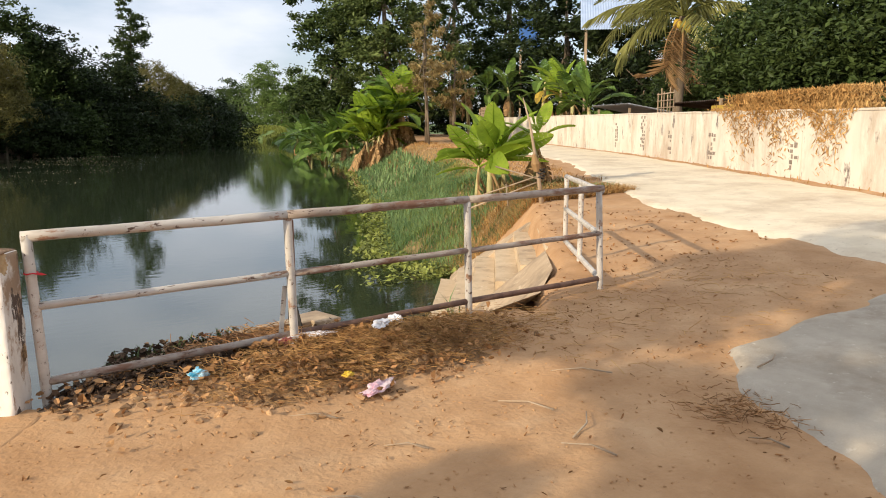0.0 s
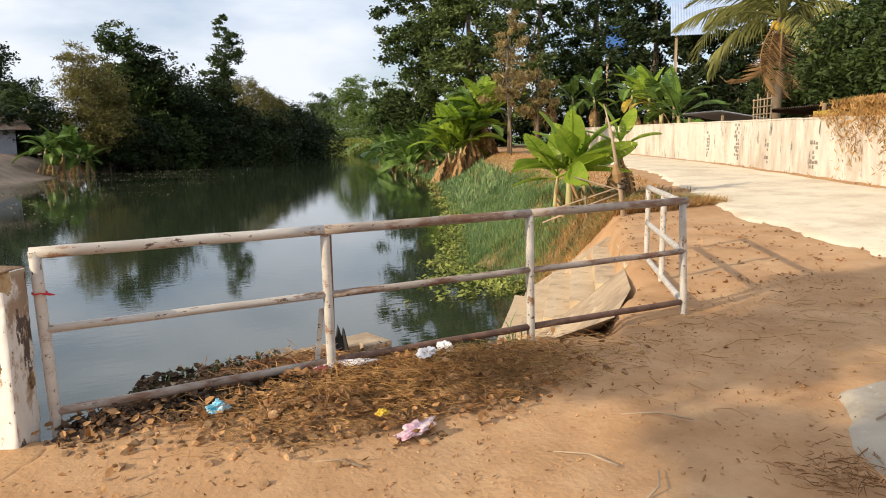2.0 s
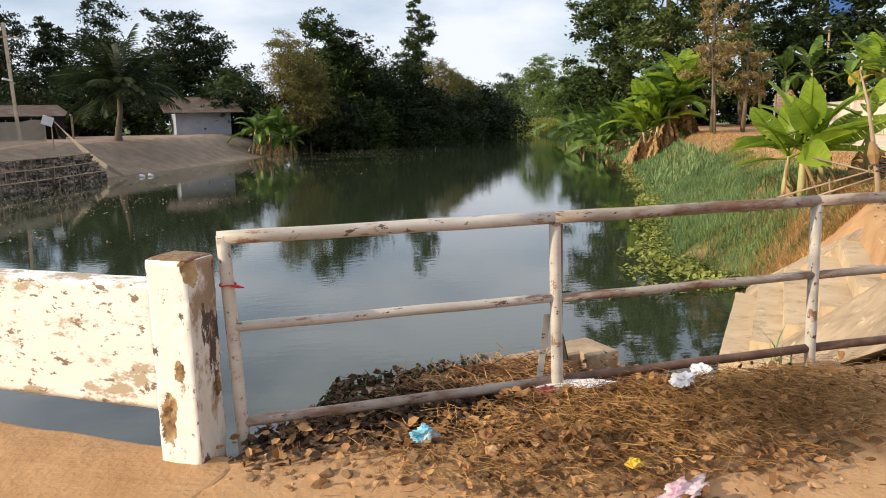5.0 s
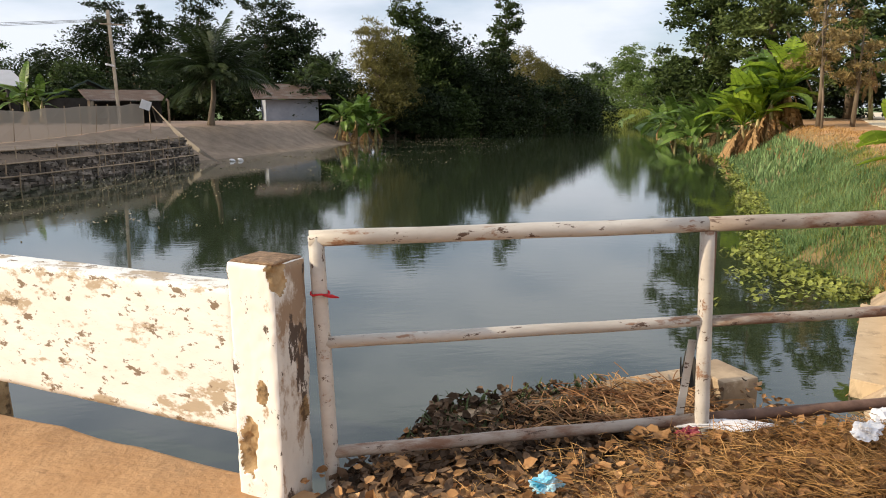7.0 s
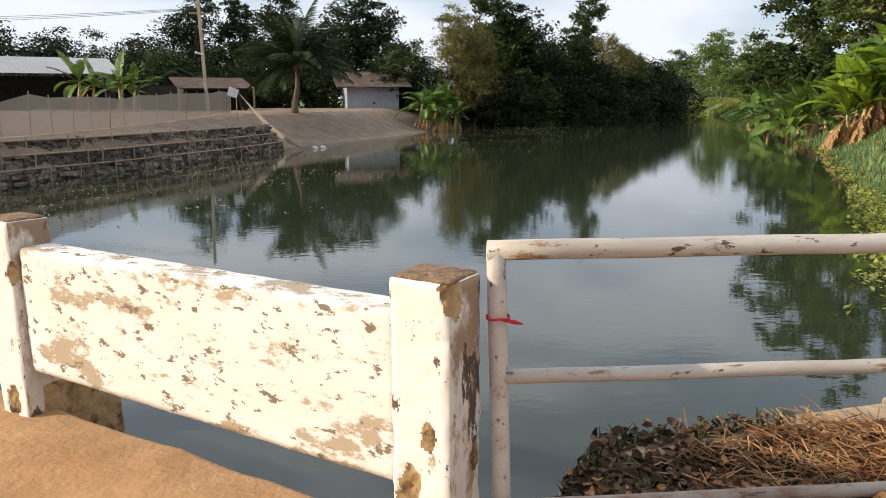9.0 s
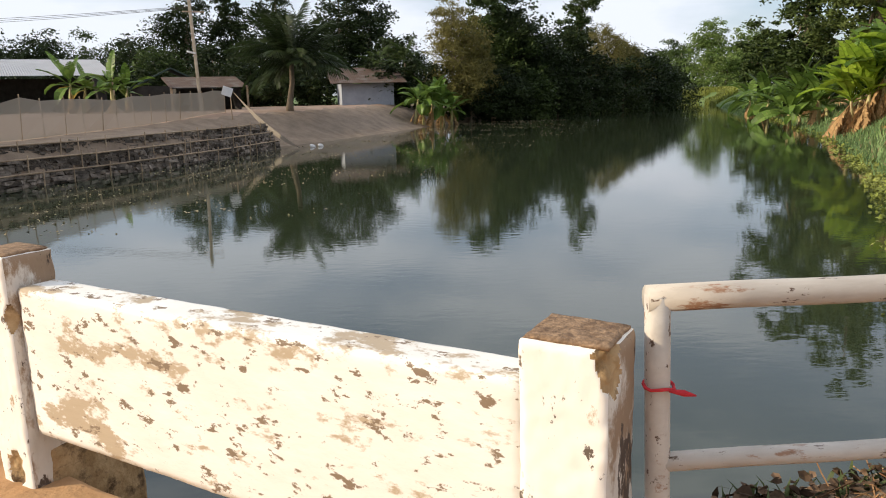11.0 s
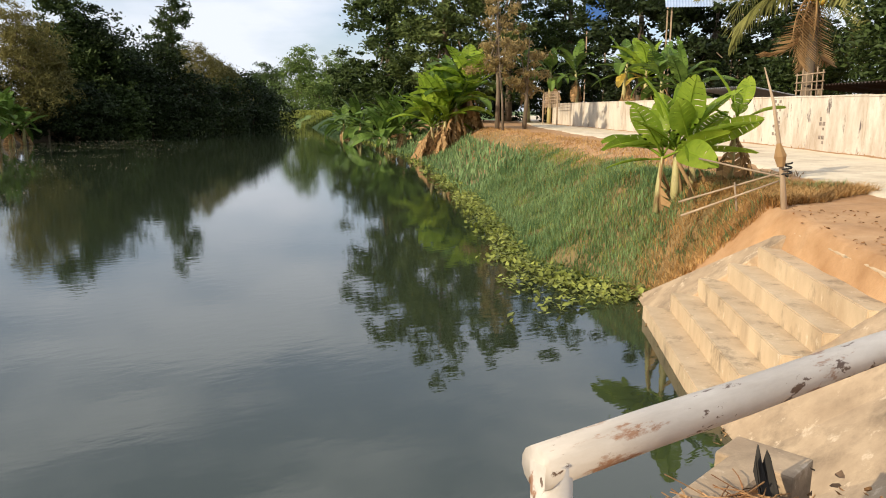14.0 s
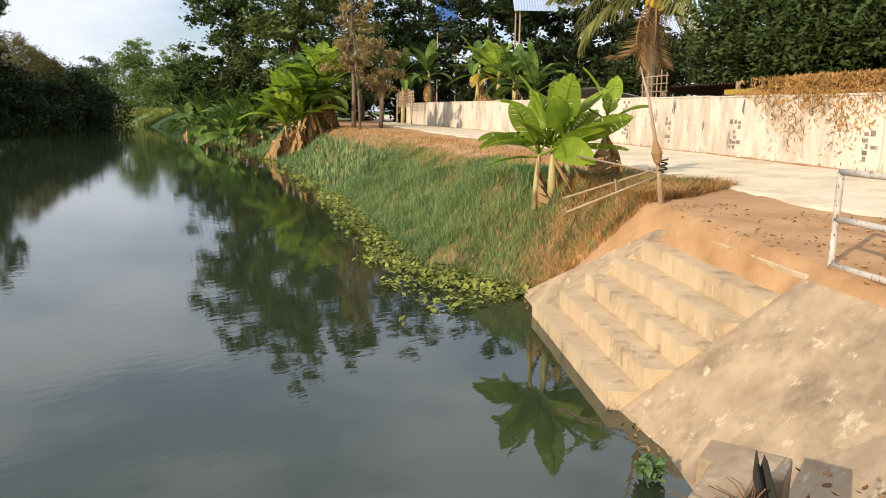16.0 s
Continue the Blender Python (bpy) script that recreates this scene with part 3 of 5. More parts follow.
def parapet_post(at, seed, caves, corbel):
    t = thing("parapet_post", "square concrete post with flaking white paint and bare rough top", "post", "parapet posts", at, PT)
    part("shaft", worn_box((0.214, 0.196, 0.928), (36, 32, 150), 0.022, seed, caves), (M_POST, M_BARE, M_CONCTOP, M_PEEL), t)
    part("cap", worn_box((0.196, 0.178, 0.012), (12, 12, 1), 0.012, seed + 5, fine=0.004), M_CONCTOP, t, "bare weathered concrete top").matrix_basis = pose(0, 0, 0.922)
    if corbel:
        part("corbel", worn_box((0.24, 0.42, 0.42), (12, 14, 14), 0.05, seed + 9), (M_BARE, M_BARE, M_BARE, M_BARE), t, "dark bare concrete corbel").matrix_basis = pose(0, -0.17, -0.23)
    return t


SPAN = 2.16
parapet_post(P0, 1, ((0.05, 0.1, 0.21, 0.05, 0.035), (0.03, 0.1, 0.30, 0.035, 0.014), (-0.1, 0.07, 0.9, 0.045, 0.02), (-0.03, 0.1, 0.46, 0.03, 0.004), (-0.107, -0.05, 0.35, 0.03, 0.006)), False)
post = parapet_post(P0 + PD * SPAN, 2, ((-0.1, 0.09, 0.7, 0.03, 0.012), (0.0, 0.1, 0.1, 0.05, 0.02)), True)
for k in range(2, 6):
    copy_thing(post, pose(*(P0 + PD * SPAN * k), 0, 0, PT))
beam = thing("parapet_beam", "white-painted concrete parapet beam with large worn patches", "parapet", "parapet beams", P0 + PD * SPAN / 2 + PN * 0.008, PT)
part("beam_body", worn_box((SPAN - 0.215, 0.148, 0.554), (70, 8, 24), 0.016, 4, fine=0.0025), (M_PAINT, M_BARE, M_PAINT, M_PAINT), beam).matrix_basis = pose(0, 0, 0.26)
for k in range(1, 5):
    copy_thing(beam, pose(*(P0 + PD * SPAN * (k + 0.5) + PN * 0.008), 0, 0, PT))

# ---- pipe railing ----
rail = thing("pipe_railing", "white-painted steel pipe railing with chipped paint and rust", "railing")
RX, RB = (0.018, 1.534, 3.066, 4.6), Vector((6.1, 1.90, 0))


def pipe(name, a, b, r, mat, label=""):
    a, b = Vector(a), Vector(b)
    n = 7
    part(name, tube(bmesh.new(), [a.lerp(b, i / n) + Vector((0, 0, 0.0015 * math.sin(i * 2.1))) for i in range(n + 1)], r, 14), mat, rail, label, True)


for x, top, low, ytop, ylow in zip(RX, (-0.008, 0.012, -0.004, -0.014), (0.03, 0.012, 0.006, 0.012), (0.006, 0.02, 0.011, 0.02), (0.0, -0.045, -0.012, -0.02)):
    pipe("post", (x + low, ylow, -0.15), (x + top, ytop, 1.0), 0.029, M_PIPE)
for i in range(3):
    pipe("top_bar", (RX[i] - (0.032 if i == 0 else 0), 0.008, (0.992, 0.997, 1.004)[i]), (RX[i + 1] + (0.018 if i == 2 else 0), 0.01, (0.997, 1.004, 1.012)[i]), 0.031, M_PIPE if i == 0 else M_PIPE_WORN)
    pipe("middle_bar", (RX[i], 0, 0.60), (RX[i + 1], 0, 0.605), 0.023, M_PIPE if i < 1 else M_PIPE_WORN)
    pipe("bottom_bar", (RX[i], 0, (0.162, 0.182, 0.19)[i]), (RX[i + 1], 0, (0.182, 0.19, 0.185)[i]), 0.024, M_PIPE_WORN if i == 0 else M_PIPE_RUST)
for k in (0.5, 1.0):
    p = Vector((4.6, 0, 0)).lerp(RB, k)
    pipe("post", (p.x, p.y, -0.1), (p.x, p.y, 0.95), 0.029, M_PIPE)
for z, nm in ((0.97, "top_bar"), (0.57, "middle_bar"), (0.17, "bottom_bar")):
    pipe(nm, (4.6, 0, z + 0.02), (RB.x, RB.y, z - 0.02), 0.028, M_PIPE)

# ---- wing wall, concrete apron and steps ----
def slab(name, corners, depth, mat, label, category, bevel=0.012):
    """A plate with the given top corners, thickened downwards."""
    bm = bmesh.new()
    top = [bm.verts.new(c) for c in corners]
    bot = [bm.verts.new(Vector(c) - Vector((0, 0, depth))) for c in corners]
    bm.faces.new(top)
    bm.faces.new(bot[::-1])
    n = len(top)
    for i in range(n):
        bm.faces.new((top[i], bot[i], bot[(i + 1) % n], top[(i + 1) % n]))
    bmesh.ops.recalc_face_normals(bm, faces=bm.faces)
    bmesh.ops.bevel(bm, geom=list(bm.edges), offset=bevel, segments=1, affect="EDGES")
    return tagged(link(name, bm, mat), label, category, kind="structure")


slab("wing_wall", [(0.16, 0.28, -0.16), (0.55, 0.83, -0.03), (2.26, 1.16, -0.02), (2.33, 0.98, -0.02), (0.66, 0.66, -0.02), (0.3, 0.16, -0.1)], 1.7, M_CONC,
     "low concrete wing wall under straw", "wing wall")
SD = Vector((0.645, 0.764, 0)).normalized()       # along the waterline of the apron
SN = Vector((-SD.y, SD.x, 0))                    # towards the water
S0 = Vector((5.95, 2.1, 0.03))                   # top corner between the plain apron and the steps
RUN, DROP = 1.46, 1.31


def ap(u, v, dz=0.0):
    """A point of the apron: u along the bank, v (0 top to 1 waterline) down the slope."""
    p = S0 + SD * u + SN * (RUN * v)
    return Vector((p.x, p.y, 0.03 - DROP * v + dz))


APRON_TOP = [Vector(p) for p in ((2.72, 0.12, 0.0), (3.2, 0.02, 0.05), (4.1, 0.25, 0.07), (5.05, 1.05, 0.06), ap(-0.06, 0))]
APRON_LOW = [Vector(p) for p in ((2.72, 1.3, -1.45), (3.2, 1.6, -1.45), (4.0, 2.2, -1.45), (4.5, 2.75, -1.45), ap(0.32, 1.12))]
bm = bmesh.new()
rows = [[bm.verts.new(a.lerp(b, j / 6) - Vector((0, 0, dz))) for a, b in zip(APRON_TOP, APRON_LOW)] for dz in (0, 0.22) for j in range(7)]
for j in range(6):
    for i in range(4):
        bm.faces.new((rows[j][i], rows[j][i + 1], rows[j + 1][i + 1], rows[j + 1][i]))
        bm.faces.new((rows[j + 7][i], rows[j + 8][i], rows[j + 8][i + 1], rows[j + 7][i + 1]))
    bm.faces.new((rows[j][0], rows[j + 1][0], rows[j + 8][0], rows[j + 7][0]))
    bm.faces.new((rows[j][4], rows[j + 7][4], rows[j + 8][4], rows[j + 1][4]))
tagged(link("apron_near", bm, M_CONC), "sloping concrete canal apron with scratches", "apron", kind="structure")
slab("apron_far", [ap(2.80, 0.0), ap(3.1, 0.05), ap(5.0, 1.12), ap(3.46, 1.12)], 0.25, M_CONC, "sloping concrete canal apron beside the steps", "apron")
steps = tagged(new("steps"), "sandy concrete steps leading down to the water", "steps", kind="structure")
NS = 5
for k in range(NS):
    v0, v1, top = 1.06 * k / NS, 1.06 * (k + 1) / NS, -0.165 - 0.232 * k
    bm = bmesh.new()
    ends = []
    n = 24
    for i in range(n + 1):
        row = []
        for v, z, nose in ((v0 - 0.006, top, 0), (v1, top, 1), (v1 + 0.004, top - 0.9, 0), (v0 - 0.006, top - 0.9, 0)):
            u = (-0.07 + 0.34 * v) * (1 - i / n) + (2.84 + 0.62 * v) * i / n
            p = ap(u, v)
            wear = 0.012 * noise.noise(Vector((u * 3.0, k * 2.3, nose))) + 0.007 * noise.noise(Vector((u * 11.0, k, nose)))
            row.append(bm.verts.new(Vector((p.x, p.y, z)) + (SN * wear + Vector((0, 0, 0.6 * wear)) if nose else Vector((0, 0, 0.5 * wear if z == top else 0)))))
        ends.append(row)
    for a, b in zip(ends, ends[1:]):
        for q in range(4):
            bm.faces.new((a[q], b[q], b[(q + 1) % 4], a[(q + 1) % 4]))
    bm.faces.new(ends[0][::-1])
    bm.faces.new(ends[-1])
    bmesh.ops.recalc_face_normals(bm, faces=bm.faces)
    bmesh.ops.bevel(bm, geom=[e for e in bm.edges if len(e.link_faces) == 2 and e.calc_face_angle() > 1.0], offset=0.012, segments=2, affect="EDGES")
    part("step", bm, M_STEP, steps)
slab("step_kerb", [ap(-0.1, -0.11, -0.1), ap(2.83, -0.11, -0.1), ap(2.83, 0.0, 0.04), ap(-0.1, 0.0, 0.04)][::-1], 0.34, M_STEP, "concrete kerb above the top step", "kerb")

# ---- boundary wall ----
wall = tagged(new("boundary_wall"), "low white rendered boundary wall with dark stains", "wall", kind="structure")
wp = [Vector((*p, 0)) for p in WALL_LINE]
for a, b in zip(wp, wp[1:]):
    L = (b - a).length
    m = int(L / 2.6)
    for k in range(m):
        c = a.lerp(b, (k + 0.5) / m)
        ang = math.degrees(math.atan2(b.y - a.y, b.x - a.x))
        zb = float(plain(c.x, c.y))
        part("wall_panel", box(bmesh.new(), (L / m - 0.02, 0.14, 1.75), pose(c.x, c.y, zb - 0.3, 0, 0, ang), 0.015), M_WALL, wall)
        part("coping", box(bmesh.new(), (L / m - 0.03, 0.17, 0.05), pose(c.x, c.y, zb + 1.452, 0, 0, ang), 0.012), M_WALL, wall)


M_STAIN = material("dark_stained_block", ((0.3, (0.13, 0.10, 0.085)), (0.7, (0.34, 0.28, 0.23))), scale=7.0, rough=0.95, bump=0.4, bump_scale=30)
srng = random.Random(4)
for x, y, cols, height in ((19.3, 11.08, 2, 0.75), (17.5, 8.26, 3, 0.85), (21.3, 13.1, 3, 1.25), (15.1, 4.5, 2, 0.7), (22.9, 15.6, 2, 1.0)):
    a, b = (wp[1], wp[2]) if y < 13.9 else (wp[2], wp[3])
    t = (b - a).normalized()
    nrm = Vector((-t.y, t.x, 0))
    foot = a + t * (Vector((x, y, 0)) - a).dot(t) + nrm * 0.073
    for i in range(cols):
        for j in range(int(height / 0.125)):
            if srng.random() < 0.62:
                p = foot + t * (0.17 * (i - cols / 2) + srng.uniform(-0.02, 0.02))
                part("stained_block", box(bmesh.new(), (srng.uniform(0.07, 0.14), 0.012, srng.uniform(0.07, 0.115)), pose(p.x, p.y, float(plain(p.x, p.y)) + 0.18 + 0.125 * j, 0, 0, math.degrees(math.atan2(t.y, t.x))), 0.003), M_STAIN, wall)


# ---- plants ----
def tree(name, label, at, height, blobs, count, size, mat, trunk=0.2, group="", up=0.35, aspect=2.2, limbs=7, shell=0.5, lump=0.35, per=60, category="tree", droop=0.0):
    """A tapered trunk with limbs reaching into the crown's masses, and a crown of leaf tufts; blobs are relative to the foot."""
    z = float(ground_z(at[0], at[1])) if len(at) < 3 else at[2]
    t = thing(name, label, category, group, (at[0], at[1], z))
    bm = bmesh.new()
    top = Vector((rng.normal() * 0.03 * height, rng.normal() * 0.03 * height, height * 0.8))
    tube(bm, [Vector((0, 0, -0.3)), top * 0.3 + Vector((0.05, 0, 0)), top * 0.65, top], [trunk * 1.15, trunk * 0.85, trunk * 0.55, trunk * 0.15], 8)
    for k in range(limbs):
        b = blobs[k % len(blobs)]
        s = top * (0.3 + 0.5 * rng.random())
        e = Vector(b[:3]) + Vector(rng.normal(size=3)) * 0.35 * b[3]
        tube(bm, [s, s.lerp(e, 0.5) + Vector((0, 0, -0.04 * height)), e], [trunk * 0.4, trunk * 0.22, trunk * 0.06], 5)
    part("trunk", bm, M_BARK, t, smooth=True)
    leaves("crown", clumps(blobs, count, shell, lump, per), size, mat, t, up, aspect, droop=droop)
    return t


def masses(height, spread, n, low=0.35, seed=0):
    """Uneven masses of a crown."""
    r = np.random.default_rng(seed)
    out = []
    for k in range(n):
        h = height * (low + (0.93 - low) * (k + 0.5) / n)
        w = spread * (0.55 + 0.45 * math.sin(math.pi * min(1, (h / height - low) / (1 - low) + 0.15)))
        a = r.uniform(0, 6.28)
        rr = spread * 0.45 * r.random()
        s = w * r.uniform(0.45, 0.7)
        out.append((math.cos(a) * rr, math.sin(a) * rr, h, s, s, s * 0.75))
    return out


def at7(x, d):
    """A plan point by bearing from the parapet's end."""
    k = (x - 784) / 1313
    d *= 1.1
    return (0.032 + d * (0.165 + k * 0.986), -2.664 + d * (0.986 - k * 0.165))


def at0(x, d):
    k = (x - 784) / 1313
    d *= 1.1 if d > 45 else 1.05
    return (-0.526 + d * (0.593 + k * 0.805), -4.548 + d * (0.805 - k * 0.593))


def at11(x, d):
    k = (x - 784) / 1313
    d *= 1.1
    return (-0.577 + d * (0.068 + k * 0.998), -1.587 + d * (0.998 - k * 0.068))


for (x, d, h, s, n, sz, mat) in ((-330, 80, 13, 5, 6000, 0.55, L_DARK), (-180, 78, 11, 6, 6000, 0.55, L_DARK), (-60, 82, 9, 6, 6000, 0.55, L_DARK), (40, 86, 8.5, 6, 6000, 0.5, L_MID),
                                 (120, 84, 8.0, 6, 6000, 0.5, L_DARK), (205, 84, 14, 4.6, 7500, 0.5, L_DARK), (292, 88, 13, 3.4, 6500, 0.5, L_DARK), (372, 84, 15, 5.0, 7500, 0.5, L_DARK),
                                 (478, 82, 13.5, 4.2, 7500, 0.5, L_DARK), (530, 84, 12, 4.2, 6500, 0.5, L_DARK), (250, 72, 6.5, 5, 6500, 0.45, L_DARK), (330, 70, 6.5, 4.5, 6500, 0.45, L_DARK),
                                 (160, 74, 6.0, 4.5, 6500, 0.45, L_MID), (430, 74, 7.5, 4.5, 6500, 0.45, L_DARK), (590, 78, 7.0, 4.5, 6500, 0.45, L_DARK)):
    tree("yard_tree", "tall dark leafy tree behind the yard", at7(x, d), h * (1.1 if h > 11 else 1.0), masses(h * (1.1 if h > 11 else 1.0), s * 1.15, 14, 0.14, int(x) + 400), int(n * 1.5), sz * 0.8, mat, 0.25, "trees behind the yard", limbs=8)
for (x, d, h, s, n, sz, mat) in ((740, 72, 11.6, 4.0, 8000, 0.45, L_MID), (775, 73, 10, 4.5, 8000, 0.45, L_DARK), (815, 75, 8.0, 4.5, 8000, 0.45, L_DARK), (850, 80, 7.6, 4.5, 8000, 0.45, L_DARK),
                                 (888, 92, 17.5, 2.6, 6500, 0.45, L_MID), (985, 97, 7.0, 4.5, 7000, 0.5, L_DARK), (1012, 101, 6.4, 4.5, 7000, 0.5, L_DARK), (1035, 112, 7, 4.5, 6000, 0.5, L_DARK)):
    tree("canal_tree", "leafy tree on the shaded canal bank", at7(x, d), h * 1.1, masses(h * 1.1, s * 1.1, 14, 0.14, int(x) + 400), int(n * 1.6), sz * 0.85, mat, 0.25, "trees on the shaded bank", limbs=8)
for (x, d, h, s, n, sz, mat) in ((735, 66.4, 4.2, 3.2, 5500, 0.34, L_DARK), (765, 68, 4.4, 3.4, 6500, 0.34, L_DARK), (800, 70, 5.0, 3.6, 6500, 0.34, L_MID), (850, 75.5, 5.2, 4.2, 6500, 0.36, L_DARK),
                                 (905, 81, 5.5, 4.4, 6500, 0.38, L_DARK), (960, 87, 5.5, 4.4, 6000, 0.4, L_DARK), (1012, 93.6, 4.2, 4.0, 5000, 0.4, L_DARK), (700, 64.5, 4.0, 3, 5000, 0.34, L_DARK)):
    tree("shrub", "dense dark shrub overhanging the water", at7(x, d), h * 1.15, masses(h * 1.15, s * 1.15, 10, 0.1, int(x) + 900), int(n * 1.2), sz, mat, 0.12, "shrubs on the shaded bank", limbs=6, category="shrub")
for (x, d, h, s, mat) in ((672, 63, 10.0, 3.2, L_OLIVE), (715, 66, 6.8, 2.4, L_OLIVE), (930, 89, 8.6, 4.0, L_OLIVE), (965, 93, 7.2, 3.6, L_OLIVE)):
    tree("bamboo_clump", "feathery olive bamboo clump on the bank", at7(x, d), h * 1.12, masses(h * 1.12, s * 1.1, 16, 0.2, int(x)), 18000, 0.4, mat, 0.12, "bamboo clumps", limbs=14, aspect=6, category="bamboo", droop=0.5, per=40)
for (x, d, h, s, n, sz, mat) in ((1105, 158, 13.5, 7, 9000, 0.6, L_LIGHT), (1165, 152, 11.5, 6.5, 8000, 0.6, L_LIGHT), (1060, 190, 11, 6, 5000, 0.6, L_MID), (1040, 230, 14, 8, 5000, 0.8, L_MID),
                                 (1135, 146, 6, 5, 6000, 0.5, L_LIGHT)):
    tree("far_tree", "light green spreading tree at the canal bend", at7(x, d), h * 1.12, masses(h * 1.12, s * 1.15, 14, 0.1, int(x)), int(n * 1.4), sz * 0.85, mat, 0.3, "trees at the canal bend")
L_GREEN = leafy("leaf_green", (0.055, 0.08, 0.022), (0.13, 0.165, 0.05), scale=0.3)
# walked bank, beyond the large bananas
for (x, d, h, s, n, sz, mat) in ((600, 62, 16, 5.4, 15000, 0.42, L_MID), (690, 54, 16, 5.6, 18000, 0.4, L_GREEN), (800, 64, 18, 5.6, 16000, 0.4, L_MID), (900, 66, 18, 5.6, 16000, 0.4, L_MID),
                                 (1000, 50, 12, 5.0, 12000, 0.4, L_DARK), (1100, 46, 9, 4.6, 10000, 0.36, L_DARK), (1180, 42, 8, 4.2, 10000, 0.36, L_DARK), (552, 84, 7.5, 4.0, 8000, 0.42, L_MID), (575, 72, 6.0, 3.4, 8000, 0.4, L_MID)):
    tree("large_tree", "large dark leafy tree over the canal path", at0(x, d), h * 1.1, masses(h * 1.1, s * 1.1, 16, 0.14, int(x)), int(n * 1.25), sz * 0.9, mat, 0.3, "trees along the path", lump=0.2, per=110)
for (x, d, h, s) in ((1225, 33, 5.0, 2.6), (1310, 25, 5.6, 2.6), (1390, 22, 5.2, 2.4), (1470, 20, 5.0, 2.4), (1560, 18, 4.8, 2.2), (1680, 17, 4.8, 2.2), (1830, 16, 4.8, 2.2)):
    tree("hedge_tree", "dense dark green broadleaf tree behind the wall", at0(x, d), h, masses(h, s, 10, 0.2, int(x) + 1), 15000, 0.2, L_MID, 0.14, "trees behind the wall", per=40)
for (x, d, h, s, n) in ((755, 42, 8.4, 1.7, 2600), (800, 43, 6.0, 1.6, 1500)):
    tree("dry_tree", "half-bare tree with dry brown leaves", at0(x, d), h, masses(h, s, 9, 0.3, int(x)), n, 0.28, L_BROWN, 0.12, limbs=12, aspect=4, droop=0.6)
tree("sapling", "thin young tree with sparse orange-brown leaves", (23.3, 29.1), 6.0, masses(5.6, 0.9, 7, 0.5, 5), 1500, 0.2, L_BROWN, 0.06, limbs=10, aspect=4, droop=0.4)
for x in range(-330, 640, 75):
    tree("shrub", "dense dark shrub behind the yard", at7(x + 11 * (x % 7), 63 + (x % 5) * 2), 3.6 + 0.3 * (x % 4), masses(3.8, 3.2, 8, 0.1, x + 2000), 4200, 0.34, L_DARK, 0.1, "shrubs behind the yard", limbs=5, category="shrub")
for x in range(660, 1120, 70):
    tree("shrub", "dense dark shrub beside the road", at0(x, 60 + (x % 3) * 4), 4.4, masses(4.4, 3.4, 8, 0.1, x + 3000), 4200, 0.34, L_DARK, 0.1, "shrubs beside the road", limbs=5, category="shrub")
# tree behind the walker, whose limbs over the canal shade the path
tree("shade_tree", "leafy roadside tree shading the path", (-5.4, -7.6, 0.05), 7.0,
     [(-2.4, 5.95, 5.0, 1.5, 0.65, 0.5), (-2.2, 6.0, 6.0, 1.5, 0.7, 0.6), (-2.6, 5.8, 7.0, 1.6, 0.7, 0.6), (-2.0, 3.9, 4.4, 1.2, 0.8, 0.5), (-2.4, 3.3, 5.6, 1.5, 1.0, 0.7),
      (-1.0, 1.6, 5.2, 1.5, 1.3, 0.8), (-2.2, 2.6, 6.8, 1.6, 1.2, 0.8), (-2.1, 4.7, 5.2, 1.3, 0.7, 0.45), (-2.5, 4.3, 6.5, 1.5, 0.8, 0.5), (-1.9, 4.6, 4.2, 1.2, 0.5, 0.35), (-2.4, 4.45, 3.9, 1.0, 0.4, 0.3)], 24000, 0.2, L_MID, 0.2, limbs=16, per=260)


def blade_mesh(name, length, width, bend, tear, seed, mat, sag=0.0):
    """An arching banana blade: two torn halves folded along a thick midrib, from the origin along +X."""
    r = np.random.default_rng(seed)
    n = 12
    pts, ang = [Vector((0, 0, 0))], 0.0
    for i in range(n):
        ang = -bend * ((i + 1) / n) ** 1.4
        pts.append(pts[-1] + Vector((math.cos(ang), 0, math.sin(ang))) * (length / n))
    bm = bmesh.new()
    for side in (1, -1):
        prev = None
        for i in range(1, n):
            def w(u):
                u = (u - 0.14) / 0.86
                return 0.012 + width * 0.5 * (math.sin(math.pi * min(1, max(0, u)) ** 0.8) ** 0.6)
            a, b = pts[i], pts[i + 1]
            wa, wb = w((i - 0.9) / (n - 0.9)), w((i + 0.1) / (n - 0.9)) if i < n - 1 else 0.01
            cut = tear * r.random() * 0.35
            drop = sag * r.uniform(0.3, 1.0) + tear * r.uniform(-0.15, 0.25)
            lift = 0.12
            oa = a + Vector((0.04 * length + cut * (b - a).length, side * wa, wa * (lift - drop)))
            ob = b + Vector((0.03 * length, side * wb, wb * (lift - drop)))
            va, vb = bm.verts.new(a), bm.verts.new(b)
            ma = bm.verts.new(a.lerp(oa, 0.5) + Vector((0, 0, 0.05 * wa)))
            mb = bm.verts.new(b.lerp(ob, 0.5) + Vector((0, 0, 0.05 * wb)))
            vo = prev if prev and r.random() > tear else bm.verts.new(oa)
            ve = bm.verts.new(ob)
            bm.faces.new((va, vb, mb, ma) if side < 0 else (ma, mb, vb, va))
            bm.faces.new((ma, mb, ve, vo) if side < 0 else (vo, ve, mb, ma))
            prev = ve
    tube(bm, [p - Vector((0, 0, 0.004)) for p in pts], [0.022 * length ** 0.5 * (1 - 0.85 * i / n) for i in range(n + 1)], 5)
    bmesh.ops.recalc_face_normals(bm, faces=bm.faces)
    me = bpy.data.meshes.new(name)
    for f in bm.faces:
        f.smooth = True
    bm.to_mesh(me)
    bm.free()
    me.materials.append(mat)
    return me


